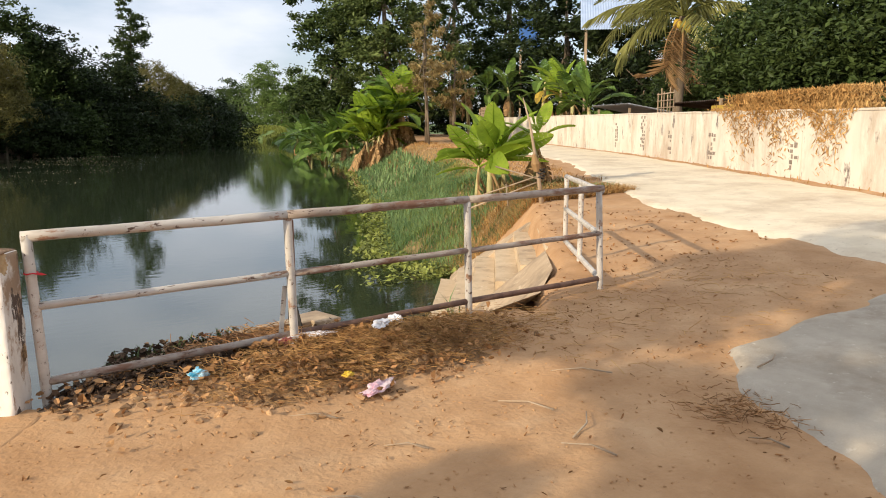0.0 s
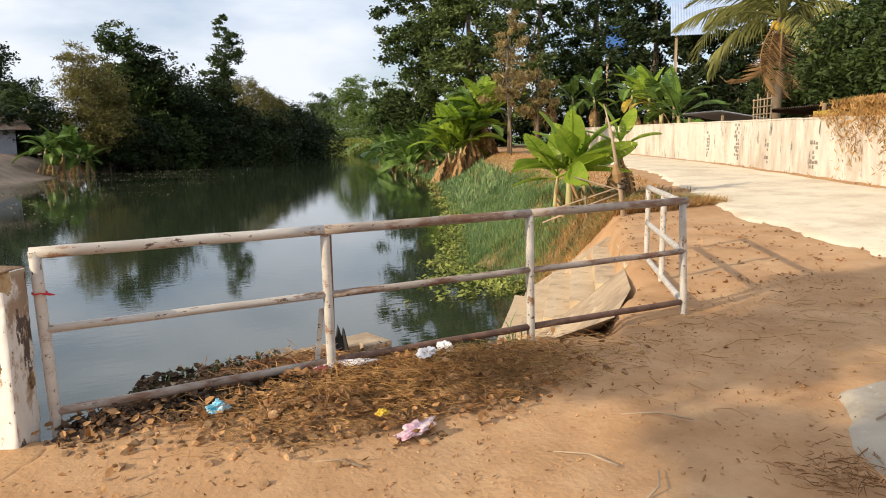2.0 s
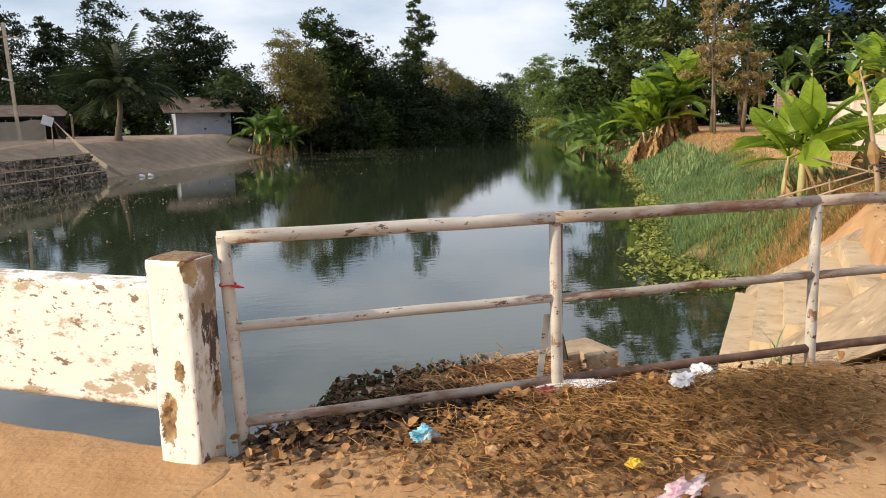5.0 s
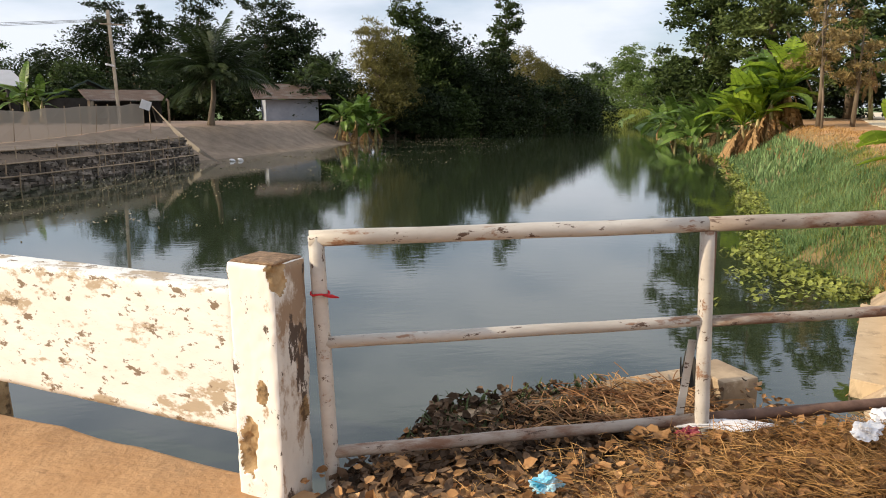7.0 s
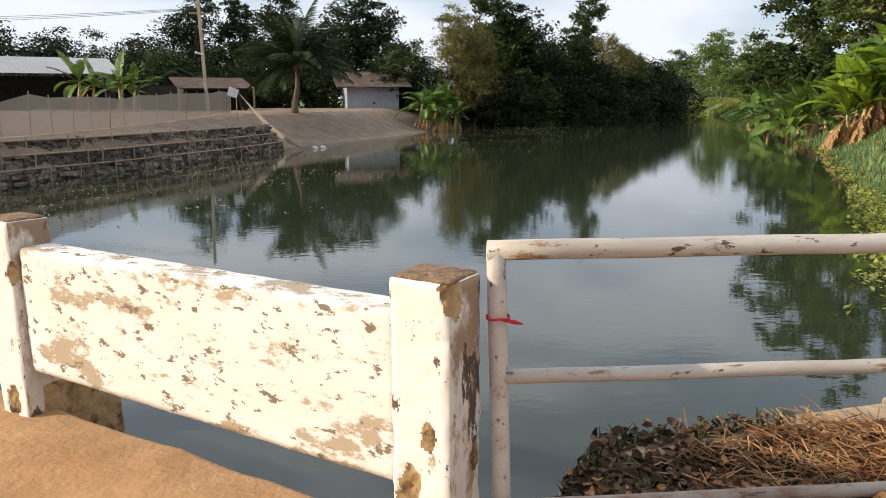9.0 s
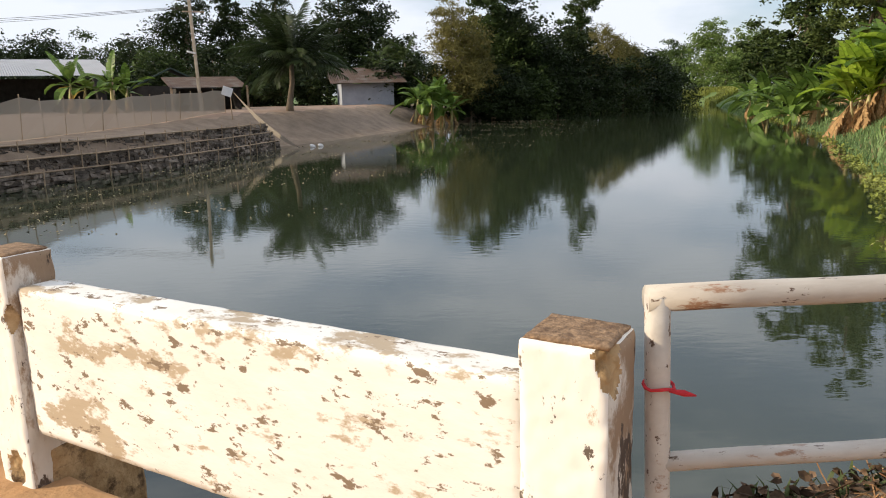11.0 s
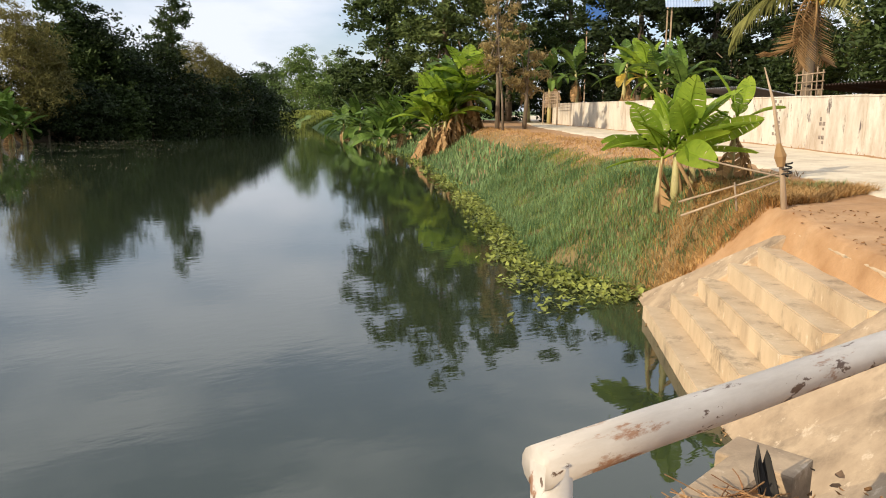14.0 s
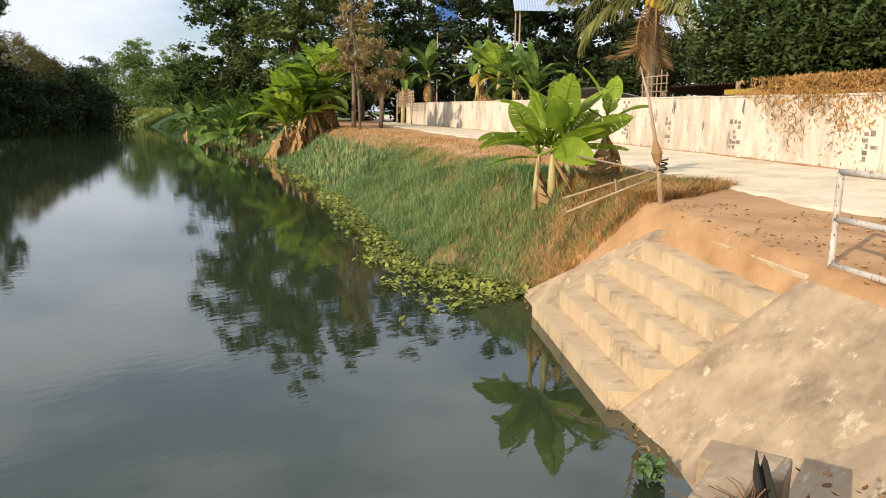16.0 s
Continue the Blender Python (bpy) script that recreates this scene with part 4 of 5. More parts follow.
def put_leaf(name, me, parent, at, turn, pitch, scale=1.0, roll=0.0, label=""):
    ob = new(name, me)
    ob.parent = parent
    ob.matrix_basis = pose(*at, 0, 0, turn) @ pose(0, 0, 0, 0, -pitch, 0) @ pose(0, 0, 0, roll, 0, 0) @ Matrix.Scale(scale, 4)
    return tagged(ob, label)


YOUNG = [blade_mesh("banana_blade", 1.0, 0.34, b, 0.16, k, M_BANANA) for k, b in enumerate((0.3, 0.6, 0.9, 0.45, 0.2))]
OLD = [blade_mesh("banana_blade", 2.0, 0.62, b, 0.5, 20 + k, M_BANANA_D) for k, b in enumerate((0.6, 1.0, 1.4, 1.8, 0.4))]
BRIGHT = [blade_mesh("banana_blade", 2.0, 0.62, b, 0.4, 40 + k, M_BANANA) for k, b in enumerate((0.4, 0.9, 1.4))]
DRYB = [blade_mesh("dry_blade", 1.5, 0.34, b, 0.8, 60 + k, M_DRY, 0.8) for k, b in enumerate((0.5, 0.9))]
YEL = [blade_mesh("yellow_blade", 1.2, 0.4, 1.4, 0.3, 80, M_YELLOW, 0.4)]


def banana(label, at, stems, fresh, dry=0, yellow=0, seed=0, group="banana plants", low=5, twist=14):
    """stems: (dx, dy, stem height, stem radius, leaves, leaf scale); fresh: the blade meshes."""
    r = np.random.default_rng(seed)
    z = float(ground_z(at[0], at[1])) - 0.03 if len(at) < 3 else at[2]
    t = thing("banana_plant", label, "banana plant", group, (at[0], at[1], z))
    for dx, dy, h, rad, n, sc in stems:
        lean = Vector((r.normal() * 0.08 * h, r.normal() * 0.08 * h, h))
        f = Vector((dx, dy, 0))
        part("stem", tube(bmesh.new(), [f - Vector((0, 0, 0.15)), f + lean * 0.35, f + lean * 0.75, f + lean * 1.04], [rad * 1.2, rad, rad * 0.75, rad * 0.4], 9), M_STEM, t, smooth=True)
        a0 = r.uniform(0, 360)
        for k in range(n):
            u = k / max(1, n - 1)
            put_leaf("leaf", fresh[int(r.integers(0, len(fresh)))], t, f + lean * (0.9 + 0.12 * u), a0 + k * 137.5 + r.normal() * 15, low + (78 - low) * u + r.normal() * 8, sc * r.uniform(0.8, 1.1), r.normal() * twist)
        for k in range(dry):
            put_leaf("dry_leaf", DRYB[k % 2], t, f + lean * r.uniform(0.6, 0.95), r.uniform(0, 360), -r.uniform(45, 82), sc * r.uniform(0.75, 1.15), r.normal() * 25, "hanging dead brown leaf")
        for k in range(yellow):
            put_leaf("yellow_leaf", YEL[0], t, f + lean * 0.9, r.uniform(0, 360), r.uniform(-20, 20), sc, 0, "yellowing leaf")
    return t


banana("young bright green banana plant beside the steps", (9.32, 7.2), [(0, 0, 0.95, 0.07, 13, 1.3), (0.36, -0.08, 0.95, 0.06, 10, 1.1), (-0.2, 0.2, 0.8, 0.05, 6, 1.1)], YOUNG, dry=2, seed=57, low=2, twist=38)
banana("small banana plant with few dark leaves", (10.3, 6.9), [(0, 0, 1.1, 0.05, 6, 0.85)], YOUNG, dry=4, seed=5)
for k, (dx, dy) in enumerate(((0, 0), (0.8, -0.2), (1.7, 0.1), (0.5, 1.3), (1.5, 1.5), (2.4, 1.2), (-0.1, 0.8))):
    banana("tall banana plant with skirt of dead brown leaves", (22.7 + dx, 33.6 + dy), [(0, 0, 1.9 + 0.35 * (k % 3), 0.13, 13, 1.4)], OLD if k % 2 else BRIGHT, dry=22, yellow=k % 3 == 1, seed=30 + k, low=28)
for k, (x, d, h) in enumerate(((585, 56, 2.6), (545, 62, 2.4), (610, 50, 2.2), (520, 70, 2.4), (570, 50, 1.8))):
    banana("dark banana plant on the canal bank", at0(x + 8, d), [(0, 0, h * 0.75, 0.15, 12, 1.4), (0.9, 0.5, h * 0.6, 0.13, 11, 1.2)], OLD, dry=5, seed=50 + k)
for k, (x, d, h, y) in enumerate(((955, 43, 3.4, 2), (990, 41, 3.0, 1), (1012, 39, 2.5, 0), (905, 51, 3.6, 0), (860, 55, 3.8, 0), (830, 58, 4.4, 0), (1045, 36.5, 2.0, 0))):
    banana("banana plant behind the boundary wall", at0(x, d), [(0, 0, h, 0.15, 12, 1.15)], BRIGHT if k == 1 else OLD, dry=5, yellow=y, seed=70 + k)
for k, (x, d, h) in enumerate(((745, 56, 2.4), (775, 57, 2.6), (795, 58, 2.0), (660, 66, 1.6), (150, 50, 2.6), (225, 48, 2.2))):
    banana("dark green banana plant near the hut", at11(x, d), [(0, 0, h * 0.8, 0.15, 11, 1.25), (0.7, 0.6, h * 0.7, 0.13, 9, 1.1)], OLD, dry=3, yellow=1 if k == 4 else 0, seed=90 + k)


def frond_mesh(name, length, bend, seed, mat, droop=0.9):
    """A feather palm frond along +X: arched rib with hanging leaflets on both sides."""
    r = np.random.default_rng(seed)
    n = 34
    bm = bmesh.new()
    pts = [Vector((0, 0, 0))]
    for i in range(n):
        a = 0.25 - bend * ((i + 1) / n) ** 1.3
        pts.append(pts[-1] + Vector((math.cos(a), 0, math.sin(a))) * length / n)
    tube(bm, pts[::2], [0.035 * (1 - 0.9 * i / (n // 2)) for i in range(len(pts[::2]))], 5)
    for i in range(5, n + 1):
        u = i / n
        ll = length * 0.26 * math.sin(math.pi * (0.12 + 0.82 * u)) ** 0.7
        for side in (1, -1):
            d = Vector((0.55, side * 0.75, -droop * r.uniform(0.5, 1.1))).normalized()
            p = pts[i]
            w = Vector((1, 0, 0)).cross(d).normalized() * 0.02 + Vector((0.028, 0, 0))
            m = p + d * ll * 0.5 + Vector((0, 0, 0.06 * ll))
            a, b, c, e = bm.verts.new(p - w * 0.5), bm.verts.new(p + w * 0.5), bm.verts.new(m + w), bm.verts.new(m - w)
            t = bm.verts.new(p + d * ll - Vector((0, 0, 0.12 * ll)))
            bm.faces.new((a, b, c, e))
            bm.faces.new((e, c, t))
    me = bpy.data.meshes.new(name)
    bm.to_mesh(me)
    bm.free()
    me.materials.append(mat)
    return me


FROND = [frond_mesh("frond", 3.2, b, k, L_MID) for k, b in enumerate((0.9, 1.3, 1.7))]
FROND_D = [frond_mesh("frond", 3.2, b, 40 + k, L_DARK, 0.7) for k, b in enumerate((0.6, 1.0, 1.4))]
FROND_DRY = [frond_mesh("dry_frond", 3.0, 1.9, 9, M_DRY, 1.6)]
FROND_L = [frond_mesh("frond", 3.4, b, 20 + k, leafy("sunlit_frond", (0.14, 0.15, 0.04), (0.30, 0.29, 0.10), trans=0.4), 1.3) for k, b in enumerate((1.2, 1.6))]


def palm(label, at, h, n, fronds, dry=2, seed=0, scale=1.0, lean=0.3, nuts=0):
    r = np.random.default_rng(seed)
    t = thing("coconut_palm", label, "palm tree", "", (at[0], at[1], float(ground_z(*at)) - 0.05))
    top = Vector((lean, 0.1, h))
    part("trunk", tube(bmesh.new(), [Vector((0, 0, -0.2)), top * 0.2, top * 0.6 + Vector((0.1, 0, 0)), top], [0.24 * scale, 0.16 * scale, 0.13 * scale, 0.12 * scale], 10), M_BARK, t, smooth=True)
    for k in range(n):
        put_leaf("frond", fronds[k % len(fronds)], t, top, k * 137.5 + r.normal() * 10, 74 - 92 * k / n, scale * r.uniform(0.85, 1.1), r.normal() * 12)
    for k in range(dry):
        put_leaf("dry_frond", FROND_DRY[0], t, top, r.uniform(0, 360), -55 - 10 * k, scale * 0.9, 0, "hanging dead frond")
    for k in range(nuts):
        bm = bmesh.new()
        a = k * 2.4
        bmesh.ops.create_icosphere(bm, subdivisions=2, radius=0.13, matrix=Matrix.Translation(top + Vector((0.24 * math.cos(a), 0.24 * math.sin(a), -0.22 - 0.12 * (k % 3)))) @ Matrix.Diagonal((1, 1, 1.2, 1)))
        part("coconut", bm, M_YELLOW, t, "yellow-green coconut", True)
    return t


palm("dark coconut palm beside the hut", at11(528, 46), 3.1, 44, FROND_D, 0, 1, 1.3)
palm("coconut palm with drooping dry fronds behind the wall", at0(1188, 28.6), 5.3, 22, FROND_L, 5, 2, 1.25, nuts=9)
palm("small palm behind the hut", at11(680, 66), 3.6, 13, FROND, 0, 3, 0.8)
palm("small palm behind the hut", at11(725, 68), 4.4, 13, FROND, 0, 4, 0.8)
palm("coconut palm on the road side", at0(1660, 22), 5.6, 14, FROND_L, 2, 5)


# ---- grass, reeds, water plants, litter ----
def scatter(n, x0, x1, y0, y1, keep):
    x, y = rng.uniform(x0, x1, n), rng.uniform(y0, y1, n)
    d, l = canal_distance(x, y)
    k = keep(x, y, d, l)
    return x[k], y[k]


def blades(name, x, y, h, w, mat, lean=0.35, z=None, label="", category="grass"):
    """Bent blades of grass, three faces each."""
    n = len(x)
    z = ground_z(x, y) - 0.02 if z is None else z
    a = rng.uniform(0, 6.283, n)
    H = h * rng.uniform(0.5, 1.25, n)
    L = lean * H * rng.uniform(0.3, 1.5, n)
    side = np.stack([-np.sin(a), np.cos(a), np.zeros(n)], 1) * (w * rng.uniform(0.6, 1.3, n))[:, None]
    out = np.stack([np.cos(a), np.sin(a), np.zeros(n)], 1) * L[:, None]
    p = np.stack([x, y, z], 1)
    up = np.zeros((n, 3))
    up[:, 2] = H
    v = np.stack([p - side, p + side, p + side * 0.8 + out * 0.35 + up * 0.6, p - side * 0.8 + out * 0.35 + up * 0.6, p + out + up * 0.97], 1).reshape(-1, 3)
    b = np.arange(n)[:, None] * 5
    f = np.concatenate([b + np.array([[0, 1, 2]]), b + np.array([[0, 2, 3]]), b + np.array([[3, 2, 4]])], 0)
    return tagged(raw(name, v, f, mat), label, category, kind="stuff")


x, y = scatter(150000, 7.2, 18, 6, 21, lambda x, y, d, l: (~l) & (d > -0.15) & (d < 2.6 + 0.6 * smoothnoise(x, y, 1.2)) & (y > 6.5 + 0.35 * np.maximum(0, x - 7.9)) & (smoothnoise(x, y, 1.7) > -0.85 + 0.5 * rng.random(len(x))))
blades("bank_grass", x, y, 0.16, 0.007, M_GRASS, 0.5, label="long green grass on the canal bank")
x, y = scatter(120000, 13, 46, 19, 95, lambda x, y, d, l: (~l) & (d > -0.2) & (d < 2.4))
x2, y2 = scatter(40000, 7.2, 18, 6, 21, lambda x, y, d, l: (~l) & (d > 0.1) & (d < 3.0) & (y > 6.7 + 0.35 * np.maximum(0, x - 7.9)))
blades("mixed_grass", x2, y2, 0.17, 0.007, M_HYA, 0.8, label="yellowing grass among the green")
blades("far_bank_grass", x, y, 0.4, 0.03, M_GRASS, 0.5, label="green grass along the far canal bank")
x, y = scatter(26000, 7.4, 16, 6.4, 20, lambda x, y, d, l: (~l) & (d > 0.0) & (d < 2.3) & (y > 6.9 + 0.35 * np.maximum(0, x - 7.9)) & (smoothnoise(x, y, 2.9) > -0.1))
blades("tall_grass", x, y, 0.36, 0.006, M_GRASS, 0.6, label="taller tufts of soft green grass")
x, y = scatter(60000, 40, 74, 105, 150, lambda x, y, d, l: (d > -0.3) & (d < 9))
blades("bend_grass", x, y, 0.8, 0.1, M_HYA, 0.5, label="pale green reeds at the canal bend")
x, y = scatter(60000, 7.8, 26, 5.4, 34, lambda x, y, d, l: (~l) & (d > 1.5) & (d < 4.6 + 0.6 * smoothnoise(x, y, 1.0)) & (y > 5.6 + 0.25 * (x - 7.5)))
blades("dry_grass", x, y, 0.12, 0.008, M_STRAW, 1.2, label="trampled dry straw grass on the bank top")
x, y = scatter(40000, 7.7, 11, 4.8, 8.2, lambda x, y, d, l: (d > 0.1) & ((x - 8.42) * 1.55 + (y - 5.0) * 0.6 > 0.03) & (rng.random(len(x)) < np.clip(1.5 - 0.75 * (y - 5.5), 0.02, 0.8)))
blades("dry_weeds", x, y, 0.15, 0.005, M_STRAW, 1.4, label="tangled dry weeds round the banana plants")
x, y = scatter(9000, 7.9, 11.4, 5.2, 8.8, lambda x, y, d, l: (d > 0.6) & ((x - 8.5) * 1.55 + (y - 5.0) * 0.6 > 0.05) & (smoothnoise(x, y, 2.2) > 0.05))
blades("green_weeds", x, y, 0.16, 0.008, M_GRASS, 0.8, label="green weeds among dry straw")

M_FLOAT = leafy("floating_leaf", (0.17, 0.135, 0.075), (0.36, 0.29, 0.18), trans=0.0)
# floating water plants along the edge
x, y = scatter(60000, 5.2, 17, 6, 25, lambda x, y, d, l: (d > -0.55 - 0.5 * smoothnoise(x, y, 1.6) - 1.0 * (y < 8.6)) & (d < 0.25) & (y > 6.5 + 0.12 * smoothnoise(x, y, 5)) & (rng.random(len(x)) < np.where(d < -0.6, 0.35, 1)))
tagged(leaves("water_plants", np.stack([x, y, WATER + rng.uniform(0.0, 0.1, len(x))], 1), 0.105, M_HYA, up=1.6, aspect=1.5), "yellow-green floating water plants at the bank", "water plants", kind="stuff")
a, r = rng.uniform(0, 6.283, 160), 0.11 * rng.random(160) ** 0.5
tagged(leaves("apron_weed", np.stack([4.0 + r * np.cos(a), 2.36 + r * np.sin(a), WATER + 0.03 + 0.13 * rng.random(160)], 1), 0.075, M_GRASS, up=1.0, aspect=1.7), "small green weed at the foot of the apron", "weed", kind="stuff")
x, y = scatter(9000, 14, 34, 22, 66, lambda x, y, d, l: (d > -0.8) & (d < 0.2))
tagged(leaves("far_water_plants", np.stack([x, y, WATER + rng.uniform(0.0, 0.12, len(x))], 1), 0.2, M_HYA, up=1.6, aspect=1.6), "floating water plants at the far bank", "water plants", kind="stuff")
x, y = scatter(60000, -13, 16, 14, 68, lambda x, y, d, l: l & (d < -0.4) & (d > -13) & (smoothnoise(x, y, 0.4) > -0.1) & (rng.random(len(x)) < 0.6 * np.exp(d / 6)))
tagged(leaves("floating_leaves", np.stack([x, y, np.full(len(x), WATER + 0.006)], 1), 0.075, M_FLOAT, up=30, aspect=1.6, fold=0.05), "scattered leaves floating on the water", "floating leaves", kind="stuff")
x, y = scatter(1200, 4.4, 7.6, 2.4, 6.5, lambda x, y, d, l: (d > -0.12) & (d < 0.05))
tagged(leaves("edge_debris", np.stack([x, y, np.full(len(x), WATER + 0.012)], 1), 0.07, M_DRY, up=8, aspect=3), "brown leaf debris at the apron's waterline", "debris", kind="stuff")


def litter_z(x, y):
    """Height of the soil or of the wing wall's top under the litter."""
    z, d = ground_z(x, y), canal_distance(x, y)[0]
    return np.where((z < -0.3) & (x > 0.25) & (x < 2.3) & (y < 1.2) & (d > 0.015), -0.03 - 0.12 * smooth((0.6 - x) / 0.4), z)


def ground_leaves(name, x, y, size, mat, label, lift=0.05, up=0.6, aspect=1.8):
    z = litter_z(x, y) + rng.uniform(0.0, 1.0, len(x)) * lift
    return tagged(curled_leaves(name, np.stack([x, y, z], 1), size, mat, up, aspect), label, "leaf litter", kind="stuff")


M_LITTER = leafy("leaf_litter", (0.20, 0.095, 0.04), (0.42, 0.235, 0.105), island=0.5, trans=0.05, rough=0.9, scale=6.0)
M_DARKLITTER = leafy("dark_litter", (0.05, 0.032, 0.02), (0.15, 0.095, 0.06), island=0.5, trans=0.0, rough=0.9, scale=6.0)
heap = lambda x, y: np.exp(-((x - 1.75) / 0.88) ** 2 - ((y + 0.46) / 0.4) ** 2)
x, y = scatter(13000, -0.1, 4.6, -1.1, 1.3, lambda x, y, d, l: (d > 0.02) & (rng.random(len(x)) < np.clip(1.2 * heap(x, y) + 0.75 * np.exp(-((y - 0.25) / 0.28) ** 2) * (x < 2.4), 0, 1)))
ground_leaves("leaf_litter", x, y, 0.042, M_LITTER, "dry brown leaf litter below the railing", 0.08)
x, y = scatter(15000, 0.05, 3.0, -0.35, 1.15, lambda x, y, d, l: (d > 0.02) & (rng.random(len(x)) < np.exp(-((y - 0.35) / 0.45) ** 2) * np.where(x < 1.4, 1.0, 0.04)))
ground_leaves("rotting_leaves", x, y, 0.05, M_DARKLITTER, "dark rotting leaves under the railing", 0.06)
x, y = scatter(5200, -1.2, 6.5, -3.6, 0.6, lambda x, y, d, l: (d > 0.3) & (rng.random(len(x)) < 0.12 + 0.5 * (smoothnoise(x, y, 1.3) > 0.4)) & (x + 0.4 * y > -0.6))
ground_leaves("scattered_twigs", x, y, 0.034, M_LITTER, "scattered dry twigs and leaves on the path", 0.012, 3.0, 4.0)


def straw_heap(name, x, y, length, radius, mat, label, lift=0.12):
    """Thin straws lying at random."""
    n = len(x)
    z = litter_z(x, y) + rng.random(n) * lift
    a, t = rng.uniform(0, 6.283, n), rng.normal(size=n) * 0.12
    L = length * rng.uniform(0.4, 1.3, n)
    d = np.stack([np.cos(a) * np.cos(t), np.sin(a) * np.cos(t), np.sin(t)], 1)
    s = np.stack([-np.sin(a), np.cos(a), np.zeros(n)], 1) * radius
    u = np.cross(d, s)
    p = np.stack([x, y, z], 1)
    e = p + d * L[:, None]
    m = (p + e) / 2 + np.stack([np.zeros(n), np.zeros(n), 0.08 * L], 1) * rng.normal(size=n)[:, None]
    rings = [np.stack([q + s, q - s * 0.5 + u * 0.87, q - s * 0.5 - u * 0.87], 1) for q in (p, m, e)]
    v = np.concatenate(rings, 1).reshape(-1, 3)
    b = np.arange(n)[:, None] * 9
    f = np.concatenate([b + np.array([[k + i, k + (i + 1) % 3, k + 3 + (i + 1) % 3, k + 3 + i]]) for k in (0, 3) for i in range(3)], 0)
    return tagged(raw(name, v, f, mat), label, "straw", kind="stuff")


x, y = scatter(34000, 0.5, 4.4, -0.95, 0.4, lambda x, y, d, l: (d > 0.02) & (rng.random(len(x)) < heap(x - 0.25, y)))
straw_heap("straw_heap", x, y, 0.11, 0.0012, M_HAY, "heap of dry straw and stalks at the railing", 0.10)
x, y = scatter(3200, 0.75, 1.9, 0.3, 0.9, lambda x, y, d, l: (d > 0.16) & (rng.random(len(x)) < np.clip(1.2 * (x - 0.7), 0.1, 1)))
straw_heap("wall_straw", x, y, 0.17, 0.003, M_REED, "reddish dry reeds heaped on the wing wall", 0.075)
x, y = scatter(1500, 2.6, 6.5, -2.2, 0.2, lambda x, y, d, l: (d > 0.5) & (rng.random(len(x)) < 0.5 * np.exp(-((y + 0.5) / 0.8) ** 2)))
straw_heap("path_stalks", x, y, 0.16, 0.002, M_STRAW, "loose dry stalks on the sand", 0.015)
x, y = scatter(900, 0.3, 1.5, 0.2, 1.1, lambda x, y, d, l: d > 0.03)
blades("wall_weeds", x, y, 0.07, 0.008, leafy("dusty_weed", (0.05, 0.07, 0.025), (0.12, 0.14, 0.05)), 0.9, z=litter_z(x, y), label="small dusty weeds on the wing wall", category="weeds")
x, y = scatter(500, 2.3, 3.2, 0.2, 1.4, lambda x, y, d, l: d > -0.1)
blades("gap_weeds", x, y, 0.22, 0.006, M_GRASS, 0.7, label="thin weeds between wing wall and apron", category="weeds")
x, y = scatter(9000, 3.4, 9, 0.2, 5.6, lambda x, y, d, l: (d > 1.5) & (rng.random(len(x)) < 0.10))
ground_leaves("apron_crumbs", x, y, 0.05, M_LITTER, "crumbs of leaves on the dirt above the steps", 0.01, 3.0, 2.0)


x, y = scatter(7000, 2.3, 4.6, -3.2, -1.6, lambda x, y, d, l: rng.random(len(x)) < np.exp(-((x - 3.05) / 0.26) ** 2 - ((y + 2.45) / 0.24) ** 2))
straw_heap("twig_patch", x, y, 0.08, 0.0022, M_LITTER, "patch of broken twigs at the concrete's edge", 0.05)
for k in range(9):
    x, y = rng.uniform(0.6, 4.2), rng.uniform(-3.0, -0.9)
    a, L = rng.uniform(0, 3.14), rng.uniform(0.15, 0.4)
    z = max(float(ground_z(x, y)), float(plain(x, y)) + 0.05 if x > 3.2 else -9) + 0.012
    bm = tube(bmesh.new(), [(x, y, z), (x + L * 0.5 * math.cos(a), y + L * 0.5 * math.sin(a), z + 0.012), (x + L * math.cos(a + 0.2), y + L * math.sin(a + 0.2), z)], [0.006, 0.005, 0.003], 6)
    tagged(link("stick", bm, M_WOOD, None, True), "dry stick lying on the sandy path", "stick", "sticks on the path")


# stones and clods on the dirt
def pebbles(name, x, y, size, mat, label):
    bm = bmesh.new()
    bmesh.ops.create_icosphere(bm, subdivisions=1, radius=1)
    bm.verts.index_update()
    base = np.array([v.co[:] for v in bm.verts])
    tri = np.array([[v.index for v in f.verts] for f in bm.faces])
    bm.free()
    n = len(x)
    s = size * rng.uniform(0.3, 1.6, (n, 1, 1)) * rng.uniform(0.6, 1.2, (n, 1, 3)) * np.array((1, 1, 0.6))
    v = base[None] * s * (1 + 0.25 * rng.normal(size=(n, len(base), 1))) + np.stack([x, y, ground_z(x, y) + size * 0.1], 1)[:, None]
    f = (tri[None] + (np.arange(n) * len(base))[:, None, None]).reshape(-1, 3)
    return tagged(raw(name, v.reshape(-1, 3), f, mat), label, "stones", kind="stuff")


x, y = scatter(9000, -1.0, 7.5, -3.9, 0.5, lambda x, y, d, l: (d > 0.3) & (rng.random(len(x)) < 0.5))
pebbles("pebbles", x, y, 0.007, M_DIRT, "small clods and pebbles on the sand")


